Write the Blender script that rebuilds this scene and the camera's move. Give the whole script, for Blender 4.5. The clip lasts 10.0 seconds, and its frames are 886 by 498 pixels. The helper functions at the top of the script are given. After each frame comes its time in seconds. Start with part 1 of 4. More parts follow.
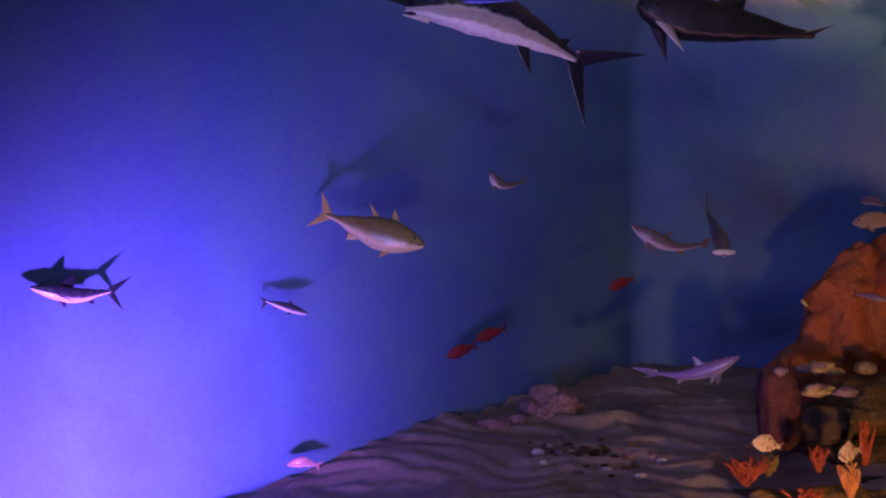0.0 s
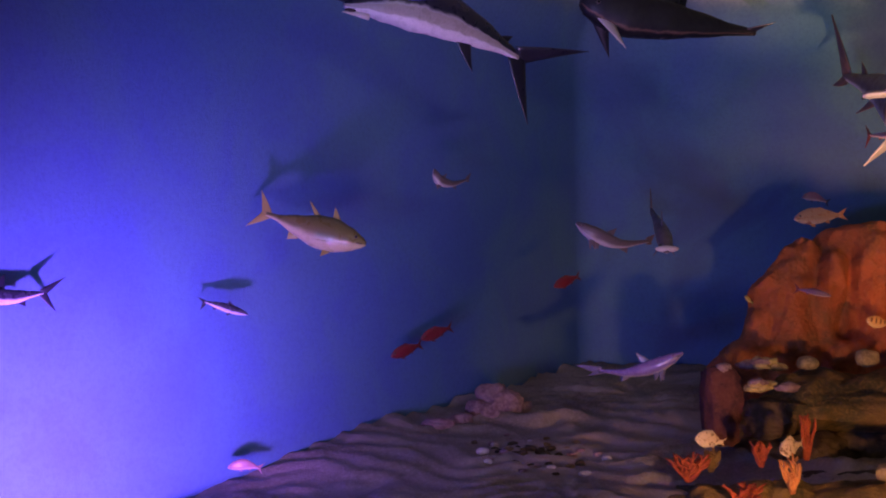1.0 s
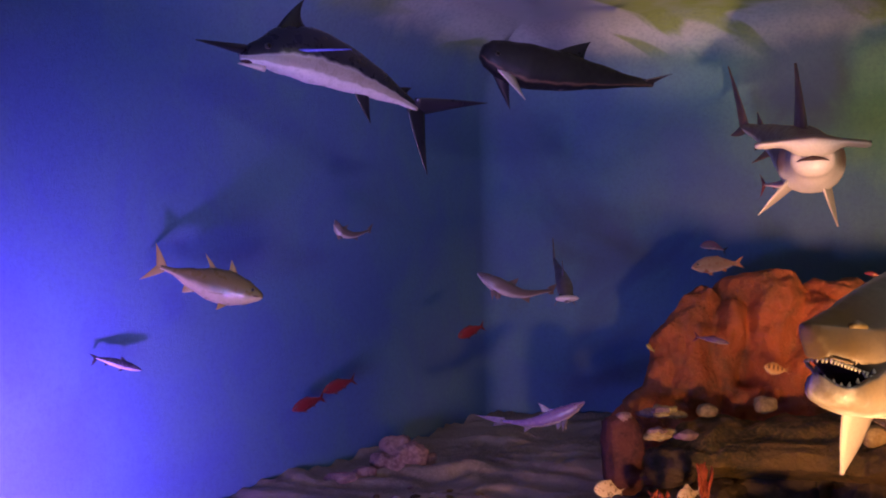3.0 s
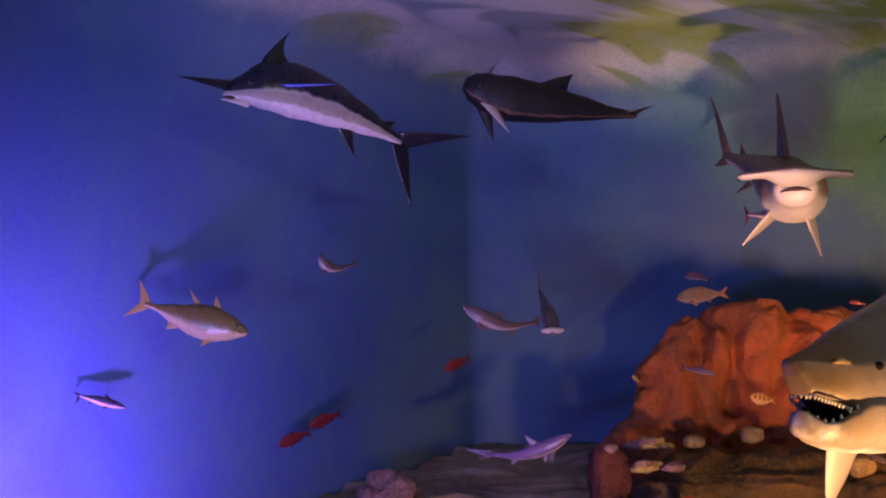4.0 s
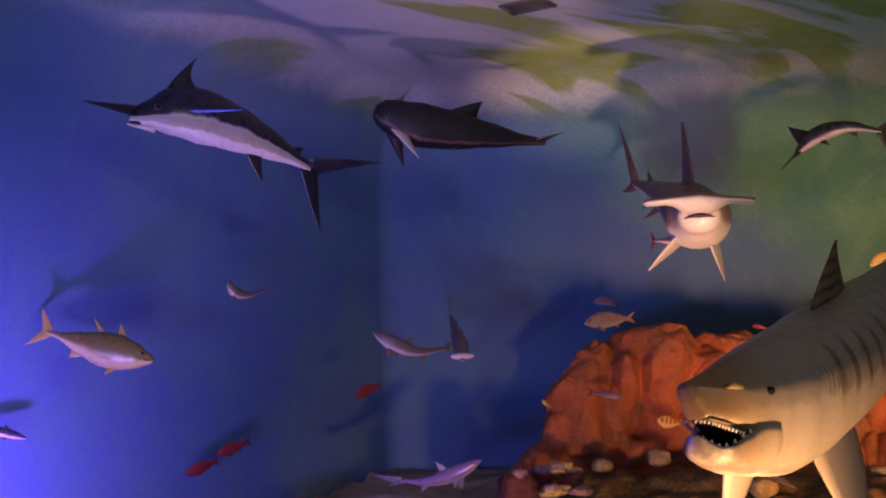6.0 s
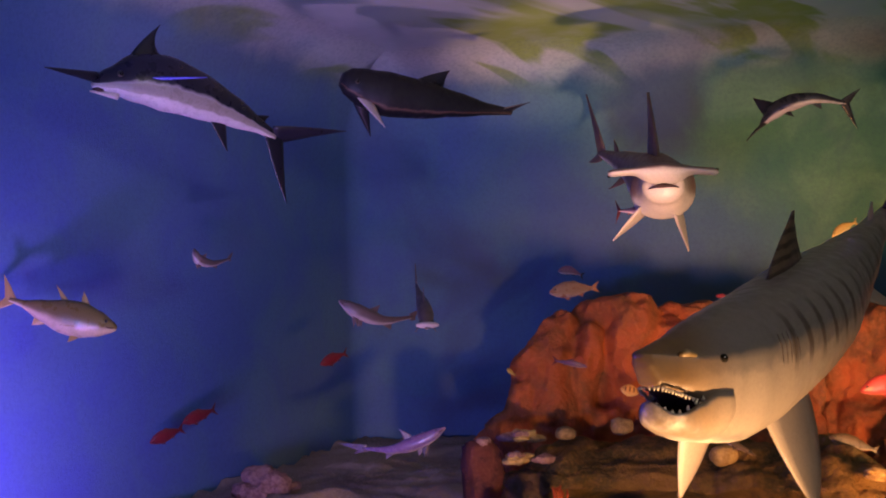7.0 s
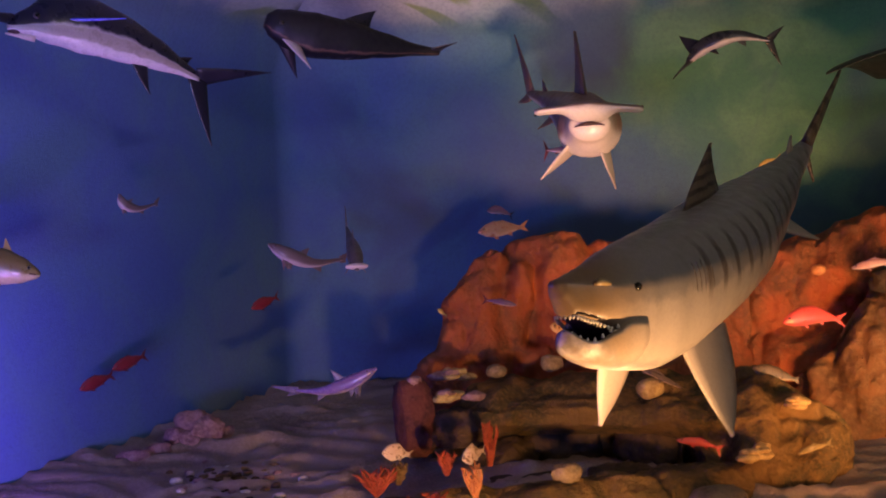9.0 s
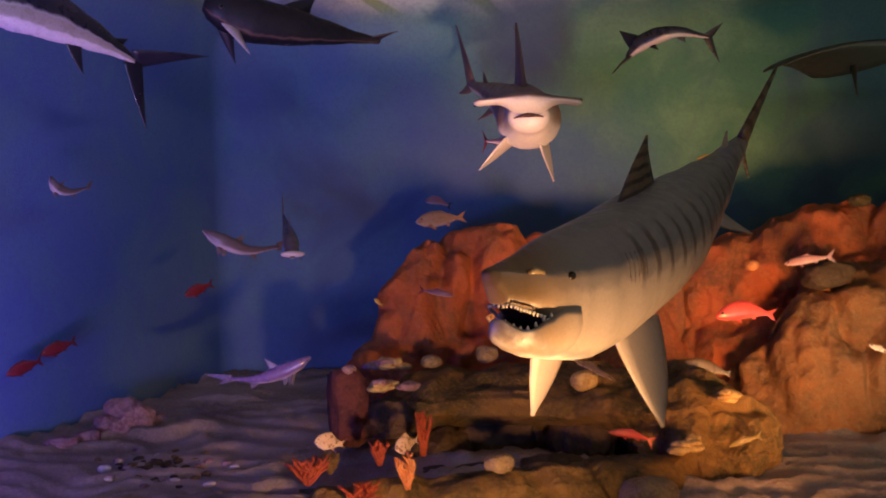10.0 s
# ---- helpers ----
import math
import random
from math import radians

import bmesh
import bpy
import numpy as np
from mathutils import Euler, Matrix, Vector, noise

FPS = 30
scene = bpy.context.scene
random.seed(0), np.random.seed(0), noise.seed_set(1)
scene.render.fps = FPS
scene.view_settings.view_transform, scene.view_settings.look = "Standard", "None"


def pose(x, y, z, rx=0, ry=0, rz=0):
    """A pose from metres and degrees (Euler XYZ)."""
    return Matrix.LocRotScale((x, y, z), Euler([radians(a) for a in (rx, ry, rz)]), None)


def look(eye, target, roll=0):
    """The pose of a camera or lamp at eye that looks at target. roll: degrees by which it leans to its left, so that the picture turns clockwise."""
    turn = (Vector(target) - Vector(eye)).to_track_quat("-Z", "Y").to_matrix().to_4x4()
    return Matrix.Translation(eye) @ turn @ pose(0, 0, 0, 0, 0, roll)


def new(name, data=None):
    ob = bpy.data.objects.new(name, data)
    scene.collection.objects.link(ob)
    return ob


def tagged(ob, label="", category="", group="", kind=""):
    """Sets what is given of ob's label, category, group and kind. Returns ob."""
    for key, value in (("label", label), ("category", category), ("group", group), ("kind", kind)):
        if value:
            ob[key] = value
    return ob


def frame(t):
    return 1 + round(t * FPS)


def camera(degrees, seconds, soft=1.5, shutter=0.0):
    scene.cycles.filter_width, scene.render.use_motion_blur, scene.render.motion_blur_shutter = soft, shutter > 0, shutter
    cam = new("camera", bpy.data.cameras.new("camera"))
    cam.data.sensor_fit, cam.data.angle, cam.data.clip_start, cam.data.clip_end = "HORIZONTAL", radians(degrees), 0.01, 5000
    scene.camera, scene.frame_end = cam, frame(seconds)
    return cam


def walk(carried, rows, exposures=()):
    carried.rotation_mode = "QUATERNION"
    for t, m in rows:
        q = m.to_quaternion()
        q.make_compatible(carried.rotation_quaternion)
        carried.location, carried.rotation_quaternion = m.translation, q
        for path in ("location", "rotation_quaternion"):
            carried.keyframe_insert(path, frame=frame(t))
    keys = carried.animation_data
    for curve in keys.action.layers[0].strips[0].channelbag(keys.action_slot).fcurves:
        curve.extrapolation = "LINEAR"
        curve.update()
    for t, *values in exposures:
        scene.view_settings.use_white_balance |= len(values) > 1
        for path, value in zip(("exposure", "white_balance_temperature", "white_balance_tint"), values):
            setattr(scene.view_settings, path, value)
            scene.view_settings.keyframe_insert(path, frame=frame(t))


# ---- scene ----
cam = camera(40.0, 10.0, soft=2.0)
PATH = [  # seconds, place, pitch, roll, yaw
    (0, -0.0045, -0.0071, 1.5906, 2.101, -0.034, -6.610),
    (0.5, 0.0529, 0.0338, 1.5761, 1.978, -0.012, -8.073),
    (1, 0.1049, 0.0508, 1.5639, 2.199, 0.502, -8.680),
    (1.5, 0.1605, 0.0559, 1.5600, 2.230, 1.045, -9.627),
    (2, 0.2137, 0.0583, 1.5679, 2.203, 0.943, -10.759),
    (2.5, 0.2689, 0.0570, 1.5775, 3.233, 0.994, -11.697),
    (4, 0.3212, 0.0478, 1.6424, 5.636, 1.740, -12.746),
    (4.5, 0.3267, 0.0463, 1.6577, 6.163, 2.189, -13.115),
    (5, 0.3436, 0.0466, 1.6591, 7.014, 2.390, -13.584),
    (5.5, 0.3668, 0.0308, 1.6588, 7.040, 2.397, -15.236),
    (7, 0.4520, -0.0276, 1.6409, 5.186, 2.149, -17.765),
    (7.5, 0.4773, -0.0520, 1.6357, 4.527, 2.524, -18.440),
    (8, 0.5035, -0.0723, 1.6171, 4.028, 2.799, -19.079),
    (8.5, 0.5266, -0.0830, 1.5988, 3.507, 3.124, -19.756),
    (9, 0.5462, -0.0678, 1.5726, 2.627, 3.291, -20.446),
    (9.5, 0.5520, -0.0407, 1.5538, 2.534, 2.907, -21.558),
    (10, 0.5825, -0.0402, 1.5446, 2.163, 2.423, -23.310),
]
walk(cam, [(t, pose(x, y, z, 90 + pitch, roll, yaw)) for t, x, y, z, pitch, roll, yaw in PATH],
     exposures=[(0, -0.33), (1, -0.24), (2, -0.10), (4, 0.05), (7, 0.05), (10, 0.05)])

# ---------------------------------------------------------------- light
world = bpy.data.worlds.new("world")
scene.world = world
world.use_nodes = True
world.node_tree.nodes["Background"].inputs["Color"].default_value = (0.10, 0.12, 0.3, 1)
world.node_tree.nodes["Background"].inputs["Strength"].default_value = 0.02


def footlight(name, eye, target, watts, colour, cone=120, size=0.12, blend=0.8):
    """A hidden floodlight on the floor in front; some are only added to brighten the display."""
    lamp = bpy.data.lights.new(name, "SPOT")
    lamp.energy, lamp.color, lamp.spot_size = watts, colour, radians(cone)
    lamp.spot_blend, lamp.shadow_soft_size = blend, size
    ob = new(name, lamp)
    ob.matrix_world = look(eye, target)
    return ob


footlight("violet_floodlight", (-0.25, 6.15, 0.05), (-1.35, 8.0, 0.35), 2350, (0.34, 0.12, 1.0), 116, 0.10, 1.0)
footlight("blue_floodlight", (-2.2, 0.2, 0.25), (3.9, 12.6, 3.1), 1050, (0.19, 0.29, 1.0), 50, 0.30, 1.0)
# Second blue lamp, added to brighten the middle of the wall.
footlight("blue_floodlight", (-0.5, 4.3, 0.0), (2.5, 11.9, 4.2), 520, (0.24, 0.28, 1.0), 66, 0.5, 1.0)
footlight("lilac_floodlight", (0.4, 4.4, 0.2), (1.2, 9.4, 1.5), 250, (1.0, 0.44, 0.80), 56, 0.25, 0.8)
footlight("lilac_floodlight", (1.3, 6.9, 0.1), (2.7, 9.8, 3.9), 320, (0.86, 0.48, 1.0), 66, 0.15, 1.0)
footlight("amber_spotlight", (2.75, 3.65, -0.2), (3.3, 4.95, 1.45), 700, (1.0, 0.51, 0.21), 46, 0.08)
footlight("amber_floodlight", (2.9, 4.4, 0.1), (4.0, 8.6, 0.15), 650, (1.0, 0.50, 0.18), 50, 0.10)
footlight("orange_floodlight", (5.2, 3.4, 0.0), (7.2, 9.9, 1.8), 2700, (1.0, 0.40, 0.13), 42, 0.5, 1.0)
# Narrow spot added to brighten the hammerhead's underside.
footlight("pink_fill_spot", (4.0, 5.6, 0.1), (4.9, 9.1, 2.95), 1250, (1.0, 0.55, 0.33), 20, 0.10, 0.8)
# Wide fill added to lift the upper right wall; its source is unseen.
footlight("green_fill", (7.2, 5.6, 0.1), (8.2, 10.8, 3.7), 230, (0.7, 1.0, 0.78), 95, 1.0)
# Soft fill added over the viewer's side; no such lamp is known there.
front_fill = bpy.data.lights.new("front_fill_light", "AREA")
front_fill.shape, front_fill.size, front_fill.size_y, front_fill.energy, front_fill.color = "RECTANGLE", 4.0, 0.6, 95, (1.0, 0.86, 0.78)
new("front_fill_light", front_fill).matrix_world = look((5.0, -1.4, 4.7), (4.6, 7.5, 1.2))


# ---------------------------------------------------------------- materials
def shader(name, rough=0.6, metal=0.0, spec=0.5):
    m = bpy.data.materials.new(name)
    m.use_nodes = True
    nt = m.node_tree
    b = nt.nodes["Principled BSDF"]
    b.inputs["Roughness"].default_value = rough
    b.inputs["Metallic"].default_value = metal
    b.inputs["Specular IOR Level"].default_value = spec
    return m, nt, b


def rgba(c):
    return (c[0], c[1], c[2], 1.0)


def noise_node(nt, vec, scale, detail=4.0, rough=0.55, distort=0.0):
    n = nt.nodes.new("ShaderNodeTexNoise")
    n.inputs["Scale"].default_value = scale
    n.inputs["Detail"].default_value = detail
    n.inputs["Roughness"].default_value = rough
    n.inputs["Distortion"].default_value = distort
    nt.links.new(vec, n.inputs["Vector"])
    return n.outputs["Fac"]


def span(nt, value, lo, hi, a=0.0, b=1.0):
    n = nt.nodes.new("ShaderNodeMapRange")
    n.interpolation_type = "SMOOTHSTEP"
    for key, v in (("From Min", lo), ("From Max", hi), ("To Min", a), ("To Max", b)):
        n.inputs[key].default_value = v
    nt.links.new(value, n.inputs["Value"])
    return n.outputs["Result"]


def blend(nt, fac, a, b):
    n = nt.nodes.new("ShaderNodeMix")
    n.data_type = "RGBA"
    nt.links.new(fac, n.inputs["Factor"])
    for key, c in ((6, a), (7, b)):
        if isinstance(c, tuple):
            n.inputs[key].default_value = rgba(c)
        else:
            nt.links.new(c, n.inputs[key])
    return n.outputs[2]


def calc(nt, op, a, b=None):
    n = nt.nodes.new("ShaderNodeMath")
    n.operation = op
    for key, v in ((0, a), (1, b)):
        if v is None:
            continue
        if isinstance(v, (int, float)):
            n.inputs[key].default_value = v
        else:
            nt.links.new(v, n.inputs[key])
    return n.outputs[0]


def relief(nt, b, height, strength, distance=0.02):
    n = nt.nodes.new("ShaderNodeBump")
    n.inputs["Strength"].default_value = strength
    n.inputs["Distance"].default_value = distance
    nt.links.new(height, n.inputs["Height"])
    nt.links.new(n.outputs["Normal"], b.inputs["Normal"])


def place(nt):
    return nt.nodes.new("ShaderNodeNewGeometry").outputs["Position"]


def axes(nt, vec):
    n = nt.nodes.new("ShaderNodeSeparateXYZ")
    nt.links.new(vec, n.inputs[0])
    return n.outputs


def mottled(name, c1, c2, c3, scale=3.0, rough=0.8, bump=0.4, depth=0.03, fine=28.0):
    """Two scales of colour patches and a fine relief."""
    m, nt, b = shader(name, rough, spec=0.3)
    p = place(nt)
    big = span(nt, noise_node(nt, p, scale, 5.0, 0.6, 0.6), 0.40, 0.62)
    small = span(nt, noise_node(nt, p, fine, 6.0, 0.65), 0.42, 0.70)
    nt.links.new(blend(nt, calc(nt, "MULTIPLY", small, 0.6), blend(nt, big, c1, c2), c3), b.inputs["Base Color"])
    relief(nt, b, calc(nt, "ADD", noise_node(nt, p, fine * 0.45, 7.0, 0.62), calc(nt, "MULTIPLY", small, 0.3)), bump, depth)
    return m


def fish_paint(name, top, belly, lo, hi, rough=0.35, bars=None, spots=None, flank=None, coat=0.2, face=None, rings=None):
    """Painted skin: back and belly part along the body's height, with bars across it, rings up a fin or spots where wanted."""
    m, nt, b = shader(name, rough, spec=0.5)
    b.inputs["Coat Weight"].default_value = coat
    b.inputs["Coat Roughness"].default_value = 0.25
    dv = nt.nodes.new("ShaderNodeAttribute")
    dv.attribute_name = "dv"
    ln = nt.nodes.new("ShaderNodeAttribute")
    ln.attribute_name = "ln"
    p = place(nt)
    wob = calc(nt, "MULTIPLY_ADD", noise_node(nt, p, 9.0, 4.0), 0.35)
    height = calc(nt, "ADD", dv.outputs["Fac"], calc(nt, "SUBTRACT", wob, 0.175))
    colour = blend(nt, span(nt, height, lo, hi), belly, top)
    if flank:
        band = calc(nt, "MULTIPLY", span(nt, height, flank[1], flank[1] + 0.12), span(nt, height, flank[2], flank[2] + 0.12, 1.0, 0.0))
        colour = blend(nt, band, colour, flank[0])
    if bars:
        w = calc(nt, "SINE", calc(nt, "ADD", calc(nt, "MULTIPLY", ln.outputs["Fac"], bars[1] * 6.283), calc(nt, "MULTIPLY", noise_node(nt, p, 6.0, 3.0), 3.0)))
        mask = calc(nt, "MULTIPLY", span(nt, w, bars[2], bars[2] + 0.3), calc(nt, "MULTIPLY", span(nt, dv.outputs["Fac"], -0.35, 0.0), span(nt, dv.outputs["Fac"], 0.45, 0.8, 1.0, 0.15)))
        mask = calc(nt, "MULTIPLY", mask, span(nt, ln.outputs["Fac"], bars[3], bars[3] + 0.08))
        colour = blend(nt, mask, colour, bars[0])
    if face:
        colour = blend(nt, calc(nt, "MULTIPLY", span(nt, ln.outputs["Fac"], face[1] - .08, face[1] + .08, 1.0, 0.0), span(nt, height, face[2], face[2] + .3)), colour, face[0])
    if rings:
        w = calc(nt, "SINE", calc(nt, "ADD", calc(nt, "MULTIPLY", dv.outputs["Fac"], rings[1] * 6.283), calc(nt, "MULTIPLY", noise_node(nt, p, 7.0, 3.0), 3.0)))
        colour = blend(nt, span(nt, w, 0.1, 0.5), colour, rings[0])
    if spots:
        colour = blend(nt, span(nt, noise_node(nt, p, spots[1], 3.0), 0.54, 0.62), colour, spots[0])
    grain = noise_node(nt, p, 70.0, 5.0, 0.6)
    colour = blend(nt, span(nt, grain, 0.35, 0.8, 0.0, 0.22), colour, tuple(c * 0.35 for c in top))
    nt.links.new(colour, b.inputs["Base Color"])
    nt.links.new(span(nt, noise_node(nt, p, 14.0), 0.3, 0.7, rough - 0.08, rough + 0.15), b.inputs["Roughness"])
    relief(nt, b, grain, 0.12, 0.01)
    return m


def ceiling_colour(nt, p):
    """Pale lavender-grey with long olive streaks."""
    n = nt.nodes.new("ShaderNodeMapping")
    n.vector_type = "TEXTURE"
    n.inputs["Rotation"].default_value = (0, 0, radians(23))
    n.inputs["Scale"].default_value = (5.0, 1.0, 1.0)
    nt.links.new(p, n.inputs["Vector"])
    streak = noise_node(nt, n.outputs[0], 1.5, 3.0, 0.5, 0.7)
    colour = blend(nt, span(nt, streak, 0.50, 0.58), (0.52, 0.55, 0.53), (0.28, 0.36, 0.10))
    return blend(nt, span(nt, noise_node(nt, p, 3.0, 5.0), 0.4, 0.75, 0.0, 0.4), colour, (0.40, 0.46, 0.42))


def mural():
    """Sea painted on plaster: deep blue, green towards the far side, pale water under the ceiling."""
    m, nt, b = shader("mural_paint", 0.75, spec=0.25)
    p = place(nt)
    x, y, z = axes(nt, p)
    cloud = noise_node(nt, p, 0.45, 4.0, 0.55, 0.8)
    patch = noise_node(nt, p, 1.3, 5.0, 0.6, 0.5)
    blue = blend(nt, span(nt, patch, 0.35, 0.7), (0.078, 0.145, 0.335), (0.088, 0.185, 0.29))
    shift = calc(nt, "ADD", x, calc(nt, "MULTIPLY", cloud, 3.0))
    rise = calc(nt, "ADD", shift, calc(nt, "MULTIPLY", z, 1.1))
    green = blend(nt, span(nt, patch, 0.4, 0.65), (0.09, 0.25, 0.17), (0.15, 0.34, 0.22))
    colour = blend(nt, span(nt, rise, 10.8, 13.6), blue, green)
    dark = calc(nt, "MULTIPLY", span(nt, cloud, 0.5, 0.62), span(nt, x, 2.0, 5.0))
    colour = blend(nt, calc(nt, "MULTIPLY", dark, 0.6), colour, (0.06, 0.09, 0.22))
    # a darker band low on the right with a wavy top
    low_band = calc(nt, "ADD", z, calc(nt, "MULTIPLY", noise_node(nt, p, 0.9, 5.0, 0.6), 1.1))
    mask = calc(nt, "MULTIPLY", span(nt, low_band, 2.9, 3.35, 1.0, 0.0), span(nt, x, 5.0, 7.5))
    colour = blend(nt, calc(nt, "MULTIPLY", mask, 0.8), colour, (0.045, 0.085, 0.13))
    # the hammerhead's cast shadow, painted as a deep patch above it
    dx = calc(nt, "DIVIDE", calc(nt, "SUBTRACT", x, 6.7), 0.55)
    dz = calc(nt, "DIVIDE", calc(nt, "SUBTRACT", z, 4.35), 0.65)
    far = calc(nt, "ADD", calc(nt, "ADD", calc(nt, "MULTIPLY", dx, dx), calc(nt, "MULTIPLY", dz, dz)), calc(nt, "MULTIPLY", patch, 1.6))
    colour = blend(nt, span(nt, far, 1.0, 2.2, 0.85, 0.0), colour, (0.06, 0.09, 0.22))
    haze = calc(nt, "ADD", z, calc(nt, "MULTIPLY", cloud, 0.8))
    colour = blend(nt, calc(nt, "MULTIPLY", span(nt, haze, 4.3, 5.1), 0.35), colour, (0.20, 0.31, 0.33))
    up = calc(nt, "ADD", z, calc(nt, "MULTIPLY", patch, 0.3))
    colour = blend(nt, span(nt, up, 4.70, 5.06), colour, ceiling_colour(nt, p))
    grain = noise_node(nt, p, 26.0, 5.0, 0.7)
    colour = blend(nt, span(nt, grain, 0.38, 0.72, 0.0, 0.28), colour, (0.05, 0.085, 0.16))
    nt.links.new(colour, b.inputs["Base Color"])
    relief(nt, b, noise_node(nt, p, 45.0, 5.0, 0.65), 0.35, 0.015)
    return m


def ceiling_paint():
    m, nt, b = shader("ceiling_paint", 0.8, spec=0.2)
    p = place(nt)
    nt.links.new(ceiling_colour(nt, p), b.inputs["Base Color"])
    relief(nt, b, noise_node(nt, p, 40.0, 5.0, 0.6), 0.15, 0.01)
    return m


MURAL = mural()
CEILING = ceiling_paint()
SAND = mottled("rippled_sand", (0.40, 0.31, 0.26), (0.26, 0.20, 0.165), (0.50, 0.41, 0.34), 1.2, 0.85, 0.5, 0.02, 40.0)
RED_ROCK = mottled("red_rock", (0.44, 0.11, 0.04), (0.22, 0.09, 0.042), (0.50, 0.17, 0.07), 1.9, 0.75, 0.8, 0.06, 19.0)
OLIVE_ROCK = mottled("olive_rock", (0.22, 0.13, 0.042), (0.07, 0.055, 0.022), (0.30, 0.185, 0.065), 2.8, 0.78, 0.9, 0.06, 24.0)
BROWN_ROCK = mottled("brown_rock", (0.30, 0.125, 0.045), (0.17, 0.085, 0.035), (0.38, 0.20, 0.085), 2.1, 0.78, 0.8, 0.05, 19.0)
# Near-black tone stands in for the hollow's shade; also colours dark pebbles and stones.
SHADE_DARK_ROCK = mottled("shade_dark_rock", (0.055, 0.035, 0.022), (0.09, 0.055, 0.03), (0.13, 0.08, 0.04), 2.2, 0.8, 0.6, 0.05, 13.0)
PINK_ROCK = mottled("pink_coral_rock", (0.34, 0.20, 0.20), (0.20, 0.10, 0.11), (0.50, 0.34, 0.32), 7.0, 0.75, 0.7, 0.03, 30.0)
STUMP = mottled("stump_red", (0.12, 0.036, 0.035), (0.07, 0.022, 0.026), (0.17, 0.065, 0.055), 5.0, 0.9, 0.6, 0.03, 26.0)
PALE_STONE = mottled("pale_stone", (0.30, 0.21, 0.12), (0.17, 0.115, 0.065), (0.40, 0.30, 0.19), 8.0, 0.6, 0.4, 0.02, 40.0)
YELLOW_CORAL = mottled("yellow_coral", (0.50, 0.36, 0.14), (0.34, 0.22, 0.08), (0.62, 0.48, 0.24), 14.0, 0.6, 0.5, 0.02, 60.0)
RED_CORAL = mottled("red_coral", (0.34, 0.06, 0.025), (0.22, 0.035, 0.02), (0.46, 0.12, 0.05), 12.0, 0.7, 0.6, 0.02, 60.0)
ORANGE_CORAL = mottled("orange_coral", (0.62, 0.24, 0.08), (0.48, 0.15, 0.05), (0.75, 0.40, 0.18), 12.0, 0.6, 0.5, 0.02, 60.0)
SHELL = mottled("shell_white", (0.62, 0.54, 0.48), (0.48, 0.38, 0.32), (0.75, 0.70, 0.64), 30.0, 0.35, 0.2, 0.01, 90.0)
BLACKOUT = mottled("blackout_paint", (0.02, 0.02, 0.024), (0.03, 0.03, 0.034), (0.04, 0.04, 0.045), 2.0, 0.85, 0.2, 0.01, 30.0)
EYE = shader("glass_eye", 0.08)[0]
EYE.node_tree.nodes["Principled BSDF"].inputs["Base Color"].default_value = (0.01, 0.01, 0.01, 1)
IRIS = shader("eye_ring", 0.3)[0]
IRIS.node_tree.nodes["Principled BSDF"].inputs["Base Color"].default_value = (0.10, 0.085, 0.06, 1)
MOUTH = mottled("mouth_lining", (0.03, 0.012, 0.012), (0.05, 0.02, 0.02), (0.08, 0.03, 0.03), 20.0, 0.5, 0.3, 0.01, 60.0)
TOOTH = mottled("tooth_enamel", (0.75, 0.70, 0.58), (0.66, 0.60, 0.48), (0.80, 0.76, 0.66), 20.0, 0.3, 0.1, 0.005, 60.0)
GRILLE = mottled("vent_grille", (0.10, 0.10, 0.07), (0.14, 0.13, 0.09), (0.18, 0.17, 0.12), 4.0, 0.6, 0.2, 0.01, 30.0)


# ---------------------------------------------------------------- mesh helpers
def finish(name, bm, material, parent=None, label="", smooth=True):
    bmesh.ops.recalc_face_normals(bm, faces=bm.faces)
    me = bpy.data.meshes.new(name)
    bm.to_mesh(me)
    bm.free()
    for poly in me.polygons:
        poly.use_smooth = smooth
    me.materials.append(material)
    ob = new(name, me)
    ob.parent = parent
    if label:
        tagged(ob, label)
    return ob


def part(name, bm, material, parent, label=""):
    return finish(name, bm, material, parent, label)


def thing(name, base, label, category, group=""):
    ob = new(name)
    ob.empty_display_size = 0.1
    ob.location = base
    return tagged(ob, label, category, group)


def tube(bm, points, radii, sides=8):
    rings = []
    n = len(points)
    for i, p in enumerate(points):
        d = (points[min(i + 1, n - 1)] - points[max(i - 1, 0)]).normalized()
        a = d.cross(Vector((0.3, 0.9, 0.1))).normalized()
        c = d.cross(a)
        rings.append([bm.verts.new(p + (a * math.cos(k * math.tau / sides) + c * math.sin(k * math.tau / sides)) * radii[i]) for k in range(sides)])
    for r, q in zip(rings, rings[1:]):
        for k in range(sides):
            bm.faces.new((r[k], r[(k + 1) % sides], q[(k + 1) % sides], q[k]))
    bm.faces.new(rings[0]), bm.faces.new(rings[-1])


def ball(bm, centre, radius, sub=2, squash=(1, 1, 1)):
    made = bmesh.ops.create_icosphere(bm, subdivisions=sub, radius=1.0)["verts"]
    for v in made:
        v.co = Vector(centre) + Vector((v.co.x * radius * squash[0], v.co.y * radius * squash[1], v.co.z * radius * squash[2]))
    return made


